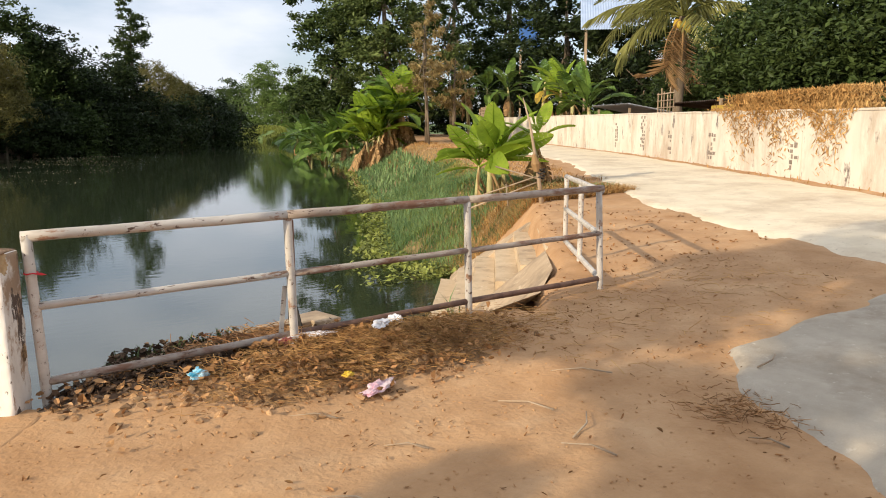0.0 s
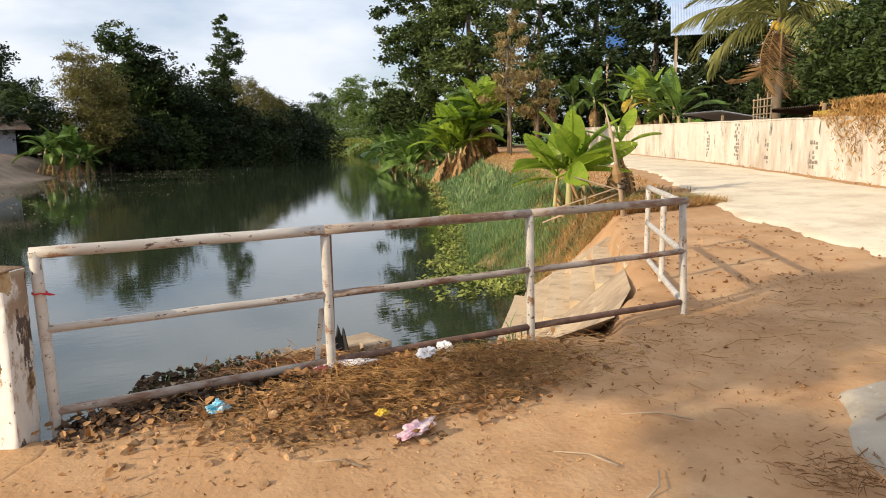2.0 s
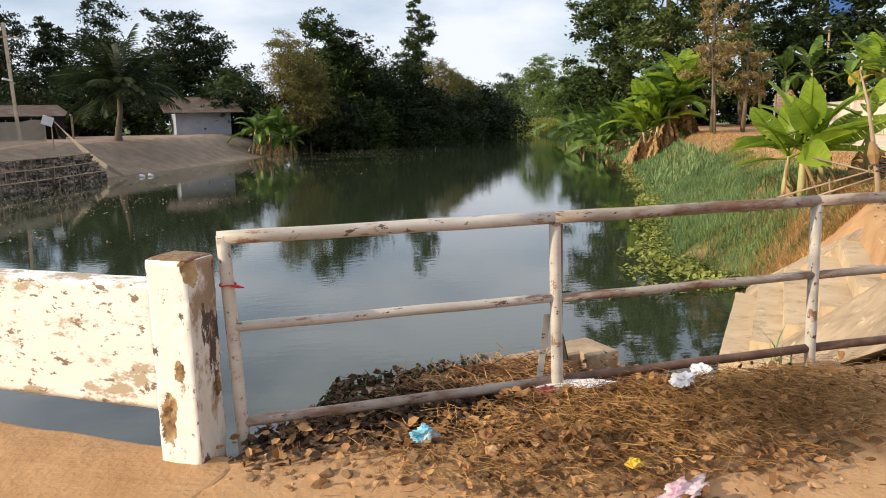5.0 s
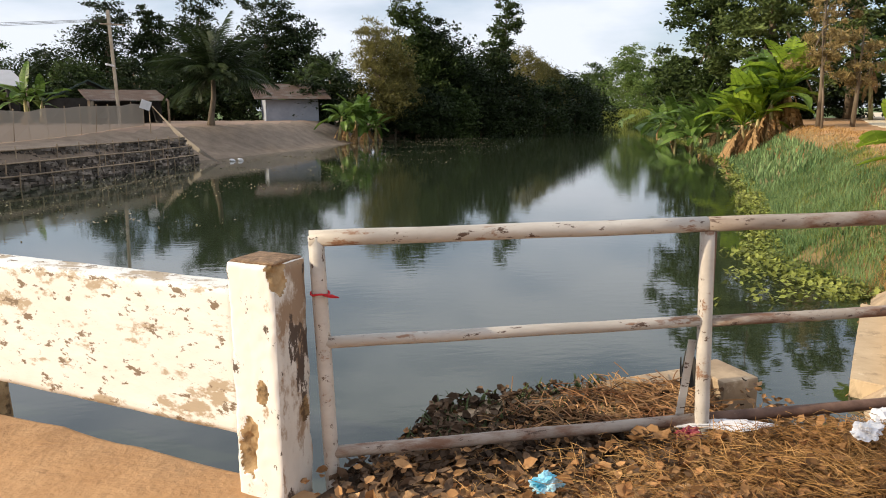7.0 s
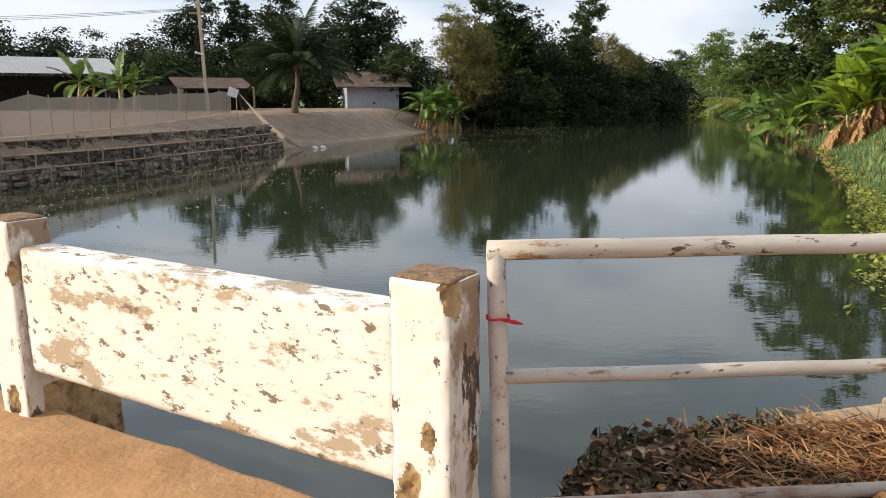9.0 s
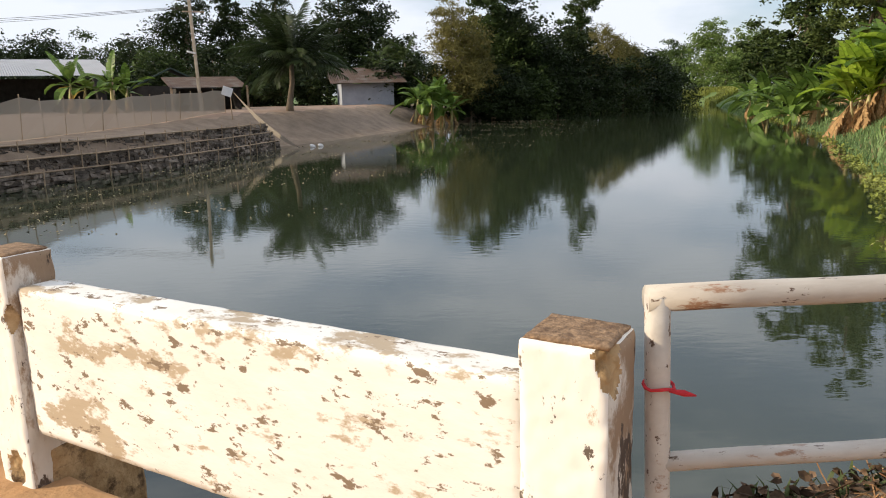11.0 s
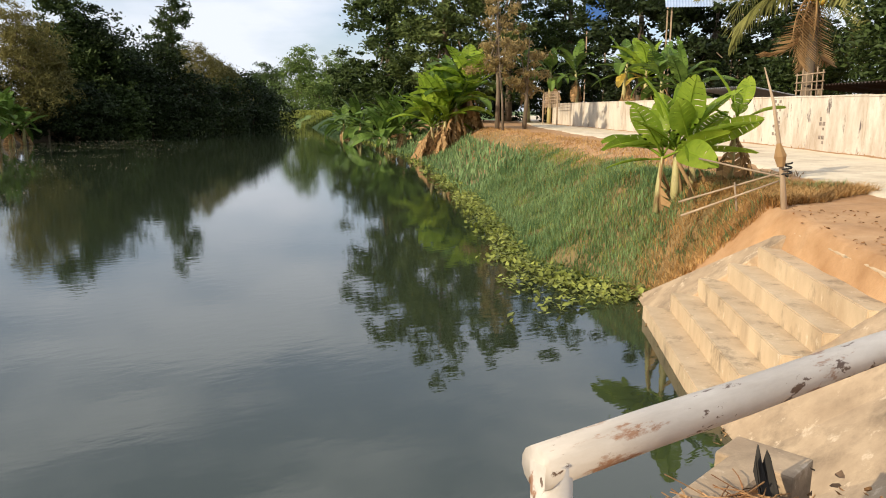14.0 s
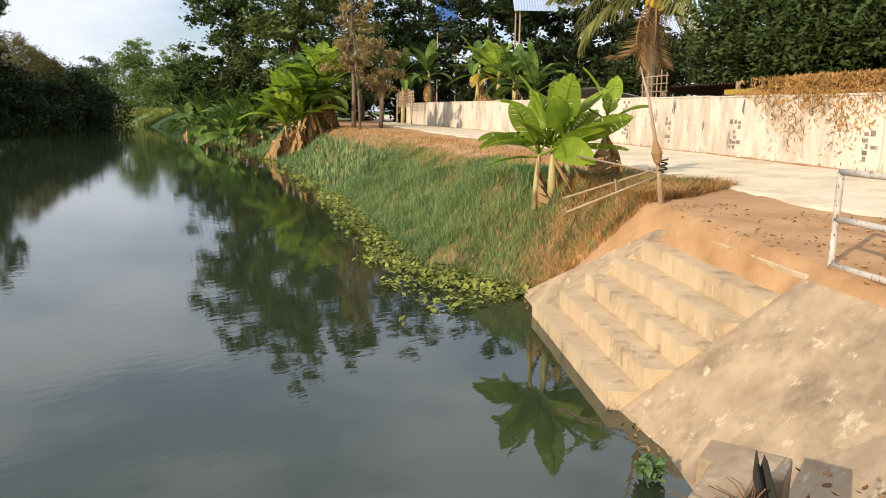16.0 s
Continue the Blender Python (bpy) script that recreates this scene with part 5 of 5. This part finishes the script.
M_CLOD = material("broken_clods", ((0.3, (0.22, 0.12, 0.055)), (0.7, (0.50, 0.31, 0.16))), scale=9.0, bump=0.5, bump_scale=60, island=0.45)
x, y = scatter(5600, 0.05, 3.2, -1.3, 0.3, lambda x, y, d, l: (d > 0.1) & (rng.random(len(x)) < 0.55 * heap(x, y) + 0.45 * np.exp(-((y + 0.1) / 0.22) ** 2 - ((x - 0.5) / 0.6) ** 2)))
pebbles("clods", x, y, 0.026, M_CLOD, "broken brown clods of earth in the litter")
x, y = scatter(1500, 0.1, 3.4, -1.35, 0.25, lambda x, y, d, l: (d > 0.1) & (rng.random(len(x)) < 0.5 * heap(x, y) + 0.5 * np.exp(-((y + 0.12) / 0.2) ** 2 - ((x - 0.55) / 0.6) ** 2)))
ground_leaves("large_dead_leaves", x, y, 0.06, M_LITTER, "large curled dead leaves on the heap", 0.09, 0.5, 1.5)


# ---- rubbish ----
def bag(label, at, size, mat, seed, turn=0):
    """A crumpled plastic bag."""
    r = np.random.default_rng(seed)
    bm = bmesh.new()
    bmesh.ops.create_icosphere(bm, subdivisions=4, radius=1)
    for v in bm.verts:
        c = v.co.copy()
        k = noise.noise(c * 1.7 + Vector((seed, 0, 0))) * 0.55 + abs(noise.noise(c * 4.5 + Vector((0, seed, 0)))) * 0.45
        v.co = Vector((c.x * size[0], c.y * size[1], max(c.z, -0.25) * size[2])) * (0.75 + k)
    t = tagged(link("plastic_bag", bm, mat, None, False), label, "plastic bag")
    t.matrix_basis = pose(at[0], at[1], float(ground_z(at[0], at[1])) + size[2] * 0.35 + (at[2] if len(at) > 2 else 0), 0, 0, turn)
    return t


bag("crumpled blue and white plastic bag on dry leaves", (0.78, -0.36, 0.04), (0.065, 0.04, 0.045), M_BAGB, 1, 20)
bag("crumpled clear white plastic bag in the litter", (2.02, -0.38, 0.09), (0.075, 0.05, 0.04), M_BAGW, 2, 30)
bag("crumpled white plastic bag in the litter", (2.25, -0.2, 0.09), (0.08, 0.06, 0.045), M_BAGW, 3, 60)
bag("faded pink plastic wrapper on the sand", (1.62, -1.0, 0.03), (0.14, 0.06, 0.03), M_BAGP, 4, 25)
bag("torn white plastic strip at the railing", (1.62, -0.04, 0.1), (0.2, 0.05, 0.02), M_BAGW, 5, -15)
bag("small dark red wrapper in the litter", (1.45, -0.1, 0.08), (0.06, 0.04, 0.03), material("red_wrapper", ((0.4, (0.22, 0.03, 0.05)), (0.6, (0.34, 0.06, 0.08))), scale=9, rough=0.4), 6, 10)
bag("small yellow wrapper in the litter", (1.5, -0.85, 0.05), (0.035, 0.03, 0.02), material("yellow_wrapper", ((0.4, (0.6, 0.4, 0.03)), (0.6, (0.7, 0.5, 0.08))), scale=9, rough=0.4), 7, 10)

# red string tied round the first pipe post
bm = tube(bmesh.new(), [(0.018 + 0.034 * math.cos(a), 0.034 * math.sin(a), 0.79 + 0.003 * math.sin(3 * a)) for a in np.linspace(0, 6.283, 14)], 0.004, 6)
tube(bm, [(0.03, -0.034, 0.79), (0.06, -0.045, 0.787), (0.085, -0.05, 0.782)], [0.004, 0.008, 0.002], 6)
tagged(link("red_string", bm, material("red_string", ((0.4, (0.45, 0.02, 0.03)), (0.6, (0.6, 0.04, 0.05))), scale=20, bump=0.2), None, True), "red string tied round the pipe post", "string")
# strut behind the second rail post
bm = tube(bmesh.new(), [(1.575, 0.05, 0.03), (1.58, 0.04, 0.5), (1.575, 0.035, 0.96)], [0.022, 0.02, 0.02], 6)
part("strut", bm, M_PIPE_RUST, rail, "rusty angle strut")
part("brace", box(bmesh.new(), (0.035, 0.006, 0.52), pose(1.452, 0.03, 0.0, 0, 7, 0), 0.002), M_PIPE, rail, "thin flat steel brace")
# block at the end of the wing wall
bm = box(bmesh.new(), (0.24, 0.34, 1.35), pose(2.25, 1.04, -1.37, 0, 0, 11), 0.015)
tagged(link("end_block", bm, M_CONC), "broken concrete block at the wing wall's end", "concrete block", kind="structure")
# curled sheet of black dead bark standing at the wing wall
bm = bmesh.new()
cols = []
for i in range(9):
    a = -1.3 + 2.6 * i / 8
    h = 0.17 + 0.05 * math.sin(i * 1.9) - 0.012 * abs(i - 5)
    cols.append([bm.verts.new((1.95 + r * math.sin(a) * (1 - 0.25 * k), 0.80 + r * math.cos(a) * 0.7 + 0.05 * k, -0.04 + h * k + 0.004 * (i % 2))) for r in (0.062, 0.053) for k in (0, 0.35, 0.7, 1.0)])
for a, b in zip(cols, cols[1:]):
    for k in range(3):
        bm.faces.new((a[k], b[k], b[k + 1], a[k + 1]))
        bm.faces.new((a[k + 4], a[k + 5], b[k + 5], b[k + 4]))
    bm.faces.new((a[3], b[3], b[7], a[7]))
tagged(link("dead_bark", bm, M_BLACK), "curled black dead bark standing on the wing wall", "dead plant")

# ---- dead trunk with bamboo props beside the steps ----
stump = thing("dead_tree", "leaning dead trunk with bamboo props tied to it", "dead tree", "", (8.45, 4.75, float(ground_z(8.45, 4.75))))
part("trunk", tube(bmesh.new(), [(0, 0, -0.1), (-0.05, 0.05, 0.42), (-0.1, 0.12, 0.9), (-0.12, 0.22, 1.36), (-0.16, 0.36, 1.8)], [0.045, 0.034, 0.028, 0.02, 0.008], 8), M_WOOD, stump, smooth=True)
part("binding", tube(bmesh.new(), [(-0.02 + 0.06 * math.cos(a), 0.02 + 0.06 * math.sin(a), 0.42 + 0.01 * a) for a in np.linspace(0, 18, 40)], 0.012, 5), M_BLACK, stump, "dark binding", True)
part("husk", tube(bmesh.new(), [(-0.1, 0.05, 0.55), (-0.12, 0.06, 0.68), (-0.15, 0.08, 0.84)], [0.05, 0.08, 0.03], 8), M_DRY, stump, "dry fibrous husk")
for a, b in (((0.0, 0.0, 0.5), (-0.75, 1.1, 0.02)), ((-0.02, 0.05, 0.38), (-1.0, 0.85, -0.12)), ((-0.4, 0.5, 0.32), (-0.42, 0.42, -0.05)), ((0.05, 0.1, 0.4), (0.3, 1.6, 0.55))):
    part("prop", tube(bmesh.new(), [a, Vector(a).lerp(Vector(b), 0.5), b], [0.012, 0.013, 0.015], 7), M_WOOD, stump, "grey bamboo prop", True)

# ---- left bank: stone revetment, yard fence, hut, sheds ----
rev = tagged(new("stone_revetment"), "terraced dark stacked-stone revetment with bamboo poles", "revetment", kind="structure")
RL = [Vector((*p, 0)) for p in ((-6.4, 38.6), (-9.4, 29.6), (-12.4, 23.3), (-17.5, 12), (-20.3, 5.5))]
vs, fs = [], []
cube = np.array([(i, j, k) for i in (-0.5, 0.5) for j in (-0.5, 0.5) for k in (-0.5, 0.5)])
quad = np.array([(0, 1, 3, 2), (4, 6, 7, 5), (0, 4, 5, 1), (2, 3, 7, 6), (0, 2, 6, 4), (1, 5, 7, 3)])
STONES = []
for k in range(6):
    me = bpy.data.meshes.new("stone")
    me.from_pydata((cube * (1 + 0.14 * rng.normal(size=(8, 3)))).tolist(), [], quad.tolist())
    me.materials.append(M_STONE)
    STONES.append(me)
for a, b in zip(RL, RL[1:]):
    t = (b - a).normalized()
    nrm = Vector((t.y, -t.x, 0))
    nrm = nrm if nrm.x < 0 else -nrm
    for tier in range(3):
        for row in range(4):
            s = 0.0
            while s < (b - a).length:
                w = rng.uniform(0.12, 0.5)
                p = a + t * s + nrm * (0.05 + 0.34 * tier + rng.normal() * 0.035)
                c = cube * np.array((w, 0.36, rng.uniform(0.07, 0.16))) * (1 + 0.16 * rng.normal(size=(8, 3)))
                ca, sa = t.x, t.y
                c = np.stack([c[:, 0] * ca - c[:, 1] * sa, c[:, 0] * sa + c[:, 1] * ca, c[:, 2]], 1) + np.array((p.x, p.y, WATER - 0.02 + 0.45 * tier + 0.108 * row + 0.05 + 0.018 * rng.normal()))
                if 24.0 < p.y < 28.2 and tier > 0:
                    o = new("stone", STONES[int(rng.integers(0, 6))])
                    o.parent, o.matrix_basis = rev, pose(p.x, p.y, WATER + 0.03 + 0.45 * tier + 0.108 * row, 0, 0, math.degrees(math.atan2(t.y, t.x))) @ pose(0, 0, 0, 4 * rng.normal(), 3 * rng.normal(), 7 * rng.normal()) @ Matrix.Diagonal((w, 0.36, rng.uniform(0.07, 0.16), 1))
                else:
                    fs.append(quad + 8 * len(vs))
                    vs.append(c)
                s += w * 0.93
        z = WATER + 0.45 * (tier + 1)
        off = nrm * (0.05 + 0.34 * tier - 0.22)
        part("pole", tube(bmesh.new(), [a + off + Vector((0, 0, z)), a.lerp(b, 0.5) + off + Vector((0, 0, z - 0.03)), b + off + Vector((0, 0, z))], 0.03, 6), M_WOOD, rev, "bamboo pole")
        m = int((b - a).length / 1.3)
        for k in range(m):
            p = a.lerp(b, (k + rng.random()) / m) + off
            part("stake", tube(bmesh.new(), [p + Vector((0, 0, z - 0.7)), p + Vector((rng.normal() * 0.03, 0, z + 0.12))], 0.026, 5), M_WOOD, rev)
tagged(raw("stones", np.concatenate(vs), np.concatenate(fs), M_STONE, rev), kind="stuff")

fence = thing("net_fence", "fine grey net fence on thin wooden stakes round the yard", "fence")
FL = [Vector((*p, 0)) for p in (at11(-330, 19), at11(-120, 21.5), at11(60, 25.5), at11(230, 32.5), at11(400, 41.5), at11(432, 44))]
tops = []
for a, b in zip(FL, FL[1:]):
    m = max(2, int((b - a).length / 1.35))
    for k in range(m):
        p = a.lerp(b, k / m)
        z = float(ground_z(p.x, p.y))
        h = 1.5 + 0.12 * rng.normal()
        q = p + Vector((rng.normal() * 0.08, rng.normal() * 0.08, z + h))
        part("stake", tube(bmesh.new(), [Vector((p.x, p.y, z - 0.2)), q], [0.028, 0.02], 6), M_WOOD, fence)
        tops.append((p, z, q))
bm = bmesh.new()
prev = None
for p, z, q in tops:
    col = [bm.verts.new(Vector((p.x, p.y, z)).lerp(q, u) + Vector((0.02, 0, 0))) for u in (0.02, 0.5, 0.93)]
    if prev:
        for i in range(2):
            bm.faces.new((prev[i], col[i], col[i + 1], prev[i + 1]))
    prev = col
part("net", bm, M_NET, fence, "fine grey net")
net = thing("fishing_net", "grey fishing net hung from the fence to the water", "net")
bm = bmesh.new()
A, B, C = Vector((*at11(428, 39), 1.95)), Vector((*at11(468, 38), 0.25)), Vector((*at11(545, 35.5), WATER + 0.02))
g = [[bm.verts.new(A.lerp(B, i / 6).lerp(C, j / 8) - Vector((0, 0, 0.25 * math.sin(math.pi * j / 8)))) for i in range(7)] for j in range(9)]
for j in range(8):
    for i in range(6):
        bm.faces.new((g[j][i], g[j][i + 1], g[j + 1][i + 1], g[j + 1][i]))
part("net", bm, M_NET, net)
part("pole", tube(bmesh.new(), [(A.x, A.y, 0.2), A + Vector((0, 0, 0.1))], 0.03, 6), M_WOOD, net)
bm = bmesh.new()
p = Vector((*at11(420, 38.5), 1.55))
box(bm, (0.55, 0.03, 0.5), Matrix.Translation(p) @ pose(0, 0, 0, 12, 20, 10), 0.005)
tagged(link("white_board", bm, M_WHITE, net), "white cloth panel")
bm = bmesh.new()
for v in ((0, 0), (0.5, 0.2)):
    bmesh.ops.create_icosphere(bm, subdivisions=2, radius=0.17, matrix=pose(v[0], v[1], 0, 0, 20, 0) @ Matrix.Diagonal((1.0, 0.5, 0.55, 1)))
fl = tagged(link("white_float", bm, M_BAGW, None, False), "white plastic sack floating at the water's edge", "float")
fl.matrix_basis = pose(-4.6, 39.4, WATER + 0.05, 0, 0, 20)


def hut(name, label, at, turn, size, roof_rise, wall_mat, roof_mat, over=0.5, open_front=False):
    """A small house: walls, a corrugated mono-pitch roof; open fronts get shade-black inner walls."""
    z = float(ground_z(*at))
    t = thing(name, label, "hut", "", (at[0], at[1], z - 0.1), turn)
    w, d, h = size
    if not open_front:
        part("front_wall", box(bmesh.new(), (w, 0.12, h), Matrix.Translation((0, -d / 2, 0)), 0.01), wall_mat, t)
    # open sheds: the shade inside is put into the walls' colour
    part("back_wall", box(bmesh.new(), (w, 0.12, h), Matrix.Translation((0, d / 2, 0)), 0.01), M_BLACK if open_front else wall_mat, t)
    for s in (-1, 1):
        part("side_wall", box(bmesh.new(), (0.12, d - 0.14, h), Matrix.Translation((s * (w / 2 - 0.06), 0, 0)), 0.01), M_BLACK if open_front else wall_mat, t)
        if open_front:
            part("post", box(bmesh.new(), (0.14, 0.14, h + 0.1), Matrix.Translation((s * (w / 2 + over * 0.8), -d / 2 - over * 0.7, 0)), 0.01), M_WOOD, t)
    bm = bmesh.new()
    n = int((w + 2 * over) / 0.09)
    low, high = [], []
    for i in range(n + 1):
        x = -w / 2 - over + (w + 2 * over) * i / n
        r = 0.022 * (1 if i % 2 else -1)
        low.append((bm.verts.new((x, -d / 2 - over, h + 0.05 + r)), bm.verts.new((x, -d / 2 - over, h + 0.03 + r))))
        high.append((bm.verts.new((x, d / 2 + over, h + roof_rise + r)), bm.verts.new((x, d / 2 + over, h + roof_rise - 0.02 + r))))
    for i in range(n):
        bm.faces.new((low[i][0], low[i + 1][0], high[i + 1][0], high[i][0]))
        bm.faces.new((low[i][1], high[i][1], high[i + 1][1], low[i + 1][1]))
        bm.faces.new((low[i][0], low[i][1], low[i + 1][1], low[i + 1][0]))
    part("roof", bm, roof_mat, t, "corrugated tin roof")
    return t


hut("white_hut", "small white-walled hut with rusty tin roof", at11(660, 62), 10, (4.6, 3.4, 1.9), 1.5, M_HUT, M_TIN, 1.0)
hut("roofed_shed", "open shed with large grey tin roof", at11(60, 58), 28, (13, 7, 3.0), 1.7, M_TINGREY, M_TINGREY, 0.6, True)
hut("rusty_shack", "low shack with rusty tin roof", at11(385, 52), 24, (4.6, 3.0, 1.7), 0.9, M_WOOD, M_TIN, 0.5, True)
gable = thing("gable_shed", "dark green gabled shed roof among banana plants", "shed", "", (*at11(325, 56), float(ground_z(*at11(325, 56)))), 20)
bm = bmesh.new()
vv = [bm.verts.new(p) for p in ((-3.6, -2, 1.5), (0, -2, 3.3), (3.6, -2, 1.5), (-3.6, 2, 1.5), (0, 2, 3.3), (3.6, 2, 1.5), (-3.5, -2, 1.4), (0, -2, 3.18), (3.5, -2, 1.4), (-3.5, 2, 1.4), (0, 2, 3.18), (3.5, 2, 1.4))]
for f in ((0, 1, 4, 3), (1, 2, 5, 4), (6, 9, 10, 7), (7, 10, 11, 8), (0, 6, 7, 1), (1, 7, 8, 2), (3, 4, 10, 9), (4, 5, 11, 10), (0, 3, 9, 6), (2, 8, 11, 5)):
    bm.faces.new([vv[i] for i in f])
part("roof", bm, material("dark_green_roof", ((0.3, (0.02, 0.035, 0.03)), (0.7, (0.04, 0.06, 0.05))), scale=2, rough=0.7), gable)
# near-black body: shade below the roof painted in
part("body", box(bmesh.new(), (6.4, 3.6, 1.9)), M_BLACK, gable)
pole = thing("utility_pole", "grey concrete utility pole with a lamp and crossarm", "utility pole", "", (*at11(376, 50), 0.2))
part("shaft", box(bmesh.new(), (0.2, 0.2, 8.4), pose(0, 0, -0.2, 0, -1.5, 0), 0.02), M_SLAB, pole)
part("crossarm", box(bmesh.new(), (1.5, 0.09, 0.09), pose(0, 0, 7.2, 0, 0, 25), 0.01), M_WOOD, pole)
part("lamp", box(bmesh.new(), (0.6, 0.22, 0.12), pose(-0.35, -0.15, 4.4, 0, 14, 30), 0.03), M_WHITE, pole, "white street lamp head")
wires = thing("power_lines", "thin power lines running from the pole", "power line")
for k in (-0.6, 0, 0.6):
    a, b = Vector((*at11(376, 50), 7.75 + 0.1 * k)), Vector((*at11(-500, 62), 8.6 + 0.5 * k))
    part("wire", tube(bmesh.new(), [a.lerp(b, i / 12) - Vector((0, 0, 0.5 * math.sin(math.pi * i / 12))) for i in range(13)], 0.016, 4), M_BLACK, wires)

# ---- behind and on the boundary wall ----
def sheet(name, label, at, size, turn, tilt, mat, category="roof sheet", legs=True):
    """A corrugated sheet on two posts."""
    t = thing(name, label, category, "", at, turn)
    bm = bmesh.new()
    n = max(6, int(size[0] / 0.08))
    rows = [[bm.verts.new((-size[0] / 2 + size[0] * i / n, yy, 0.018 * (1 if i % 2 else -1) + dz + (yy + size[1] / 2) * math.tan(radians(tilt)))) for i in range(n + 1)]
            for dz in (0, -0.02) for yy in (-size[1] / 2, size[1] / 2)]
    for i in range(n):
        bm.faces.new((rows[0][i], rows[0][i + 1], rows[1][i + 1], rows[1][i]))
        bm.faces.new((rows[2][i], rows[3][i], rows[3][i + 1], rows[2][i + 1]))
        bm.faces.new((rows[0][i], rows[2][i], rows[2][i + 1], rows[0][i + 1]))
    part("sheet", bm, mat, t)
    if legs:
        for s in (-1, 1):
            for yy in (-0.4, 0.4):
                hh = at[2] - float(plain(at[0], at[1])) + 0.1
                part("leg", box(bmesh.new(), (0.08, 0.08, hh), Matrix.Translation((s * size[0] * 0.42, yy * size[1], -hh + 0.5 * size[1] * math.tan(radians(tilt)) * (1 if yy > 0 else 0.05)))), M_WOOD, t)
    return t


WT = 57
sheet("roof_sheet", "low rusty tin roof just above the wall", (20.4, 8.7, 2.06), (7.5, 2.0), WT, 6, M_TIN)
sheet("roof_sheet", "grey tin roof sheet leaning behind the wall", (25.0, 16.6, 2.02), (4.2, 2.0), 62, 10, M_TINGREY)
bm = box(bmesh.new(), (1.5, 0.04, 0.14), pose(18.7, 8.1, 1.96, 0, 0, WT), 0.005)
tagged(link("yellow_board", bm, M_YELLOW), "yellow painted board above the wall", "board").matrix_basis = Matrix()
part("board_post", box(bmesh.new(), (0.08, 0.08, 2.0), pose(18.9, 8.3, 0.3, 0, 0, WT)), M_WOOD, bpy.data.objects["yellow_board"])
sheet("blue_roof", "bright blue corrugated roof behind the trees", (41.5, 40.8, 7.4), (1.7, 1.8), -45, 55, M_BLUE)
sheet("grey_roof", "pale grey-blue corrugated roof behind the trees", (36.5, 27.5, 7.2), (4.5, 3.0), -45, 38, M_TINBLUE)
lat = thing("bamboo_lattice", "leaning bamboo lattice gate above the wall", "lattice", "", (21.2, 11.95, 0.45), 57)
for i in range(6):
    part("upright", tube(bmesh.new(), [(-0.75 + 0.3 * i, 0, 0.0), (-0.72 + 0.3 * i, 0.02 * (i % 2), 2.25 + 0.1 * math.sin(i * 2))], 0.022, 5), M_WOOD, lat)
for i in range(5):
    part("rail", tube(bmesh.new(), [(-0.85, 0.03, 1.2 + 0.24 * i), (0.85, 0.03, 1.22 + 0.23 * i)], 0.02, 5), M_WOOD, lat)
lf = thing("low_lattice_fence", "low bamboo lattice fence on the road's bend", "fence", "", (35.2, 38.6, 0.5), 60)
for i in range(14):
    part("stake", tube(bmesh.new(), [(-2.4 + 0.36 * i, 0, 1.2), (-2.4 + 0.36 * i + 0.1, 0, 2.3)], 0.03, 5), M_WOOD, lf)
for i in range(4):
    part("rail", tube(bmesh.new(), [(-2.6, 0.03, 1.55 + 0.2 * i), (2.5, 0.03, 1.5 + 0.2 * i)], 0.028, 5), M_WOOD, lf)
for s in (-1, 1):
    part("post", tube(bmesh.new(), [(s * 2.3, 0.1, -0.2), (s * 2.3, 0.1, 2.2)], 0.05, 6), M_WOOD, lf)
# dry creeper hanging over the wall
c = []
for (x, y, w) in ((16.9, 6.15, 0.8), (15.9, 4.65, 0.8), (14.8, 3.0, 0.5)):
    n = 5200
    t = rng.normal(size=n) * w
    drop = np.abs(rng.normal(size=n)) * 0.62 * np.exp(-(t / w / 1.2) ** 2)
    side = rng.uniform(-0.16, 0.5, n)
    z = np.where(side < 0, 1.96 - drop * 1.1, 1.92 + 0.5 * rng.random(n) - 0.1) + 0.0
    c.append(np.stack([x + t * 0.545 + side * 0.84, y + t * 0.84 - side * 0.545, z], 1))
tagged(leaves("dry_creeper", np.concatenate(c), 0.15, M_STRAW, up=0.1, aspect=6, droop=1.2), "dry straw-coloured creeper hanging over the wall", "creeper", kind="stuff")
x, y = scatter(5000, 9, 22, -4, 14, lambda x, y, d, l: (np.abs((x - 13.7) * 0.834 - (y - 1.35) * 0.551 + 0.28) < 0.16) & (smoothnoise(x, y, 1.1) > -0.2))
blades("wall_foot_weeds", x, y, 0.12, 0.012, M_STRAW, 0.9, label="dry weeds and leaves at the wall's foot", category="weeds")
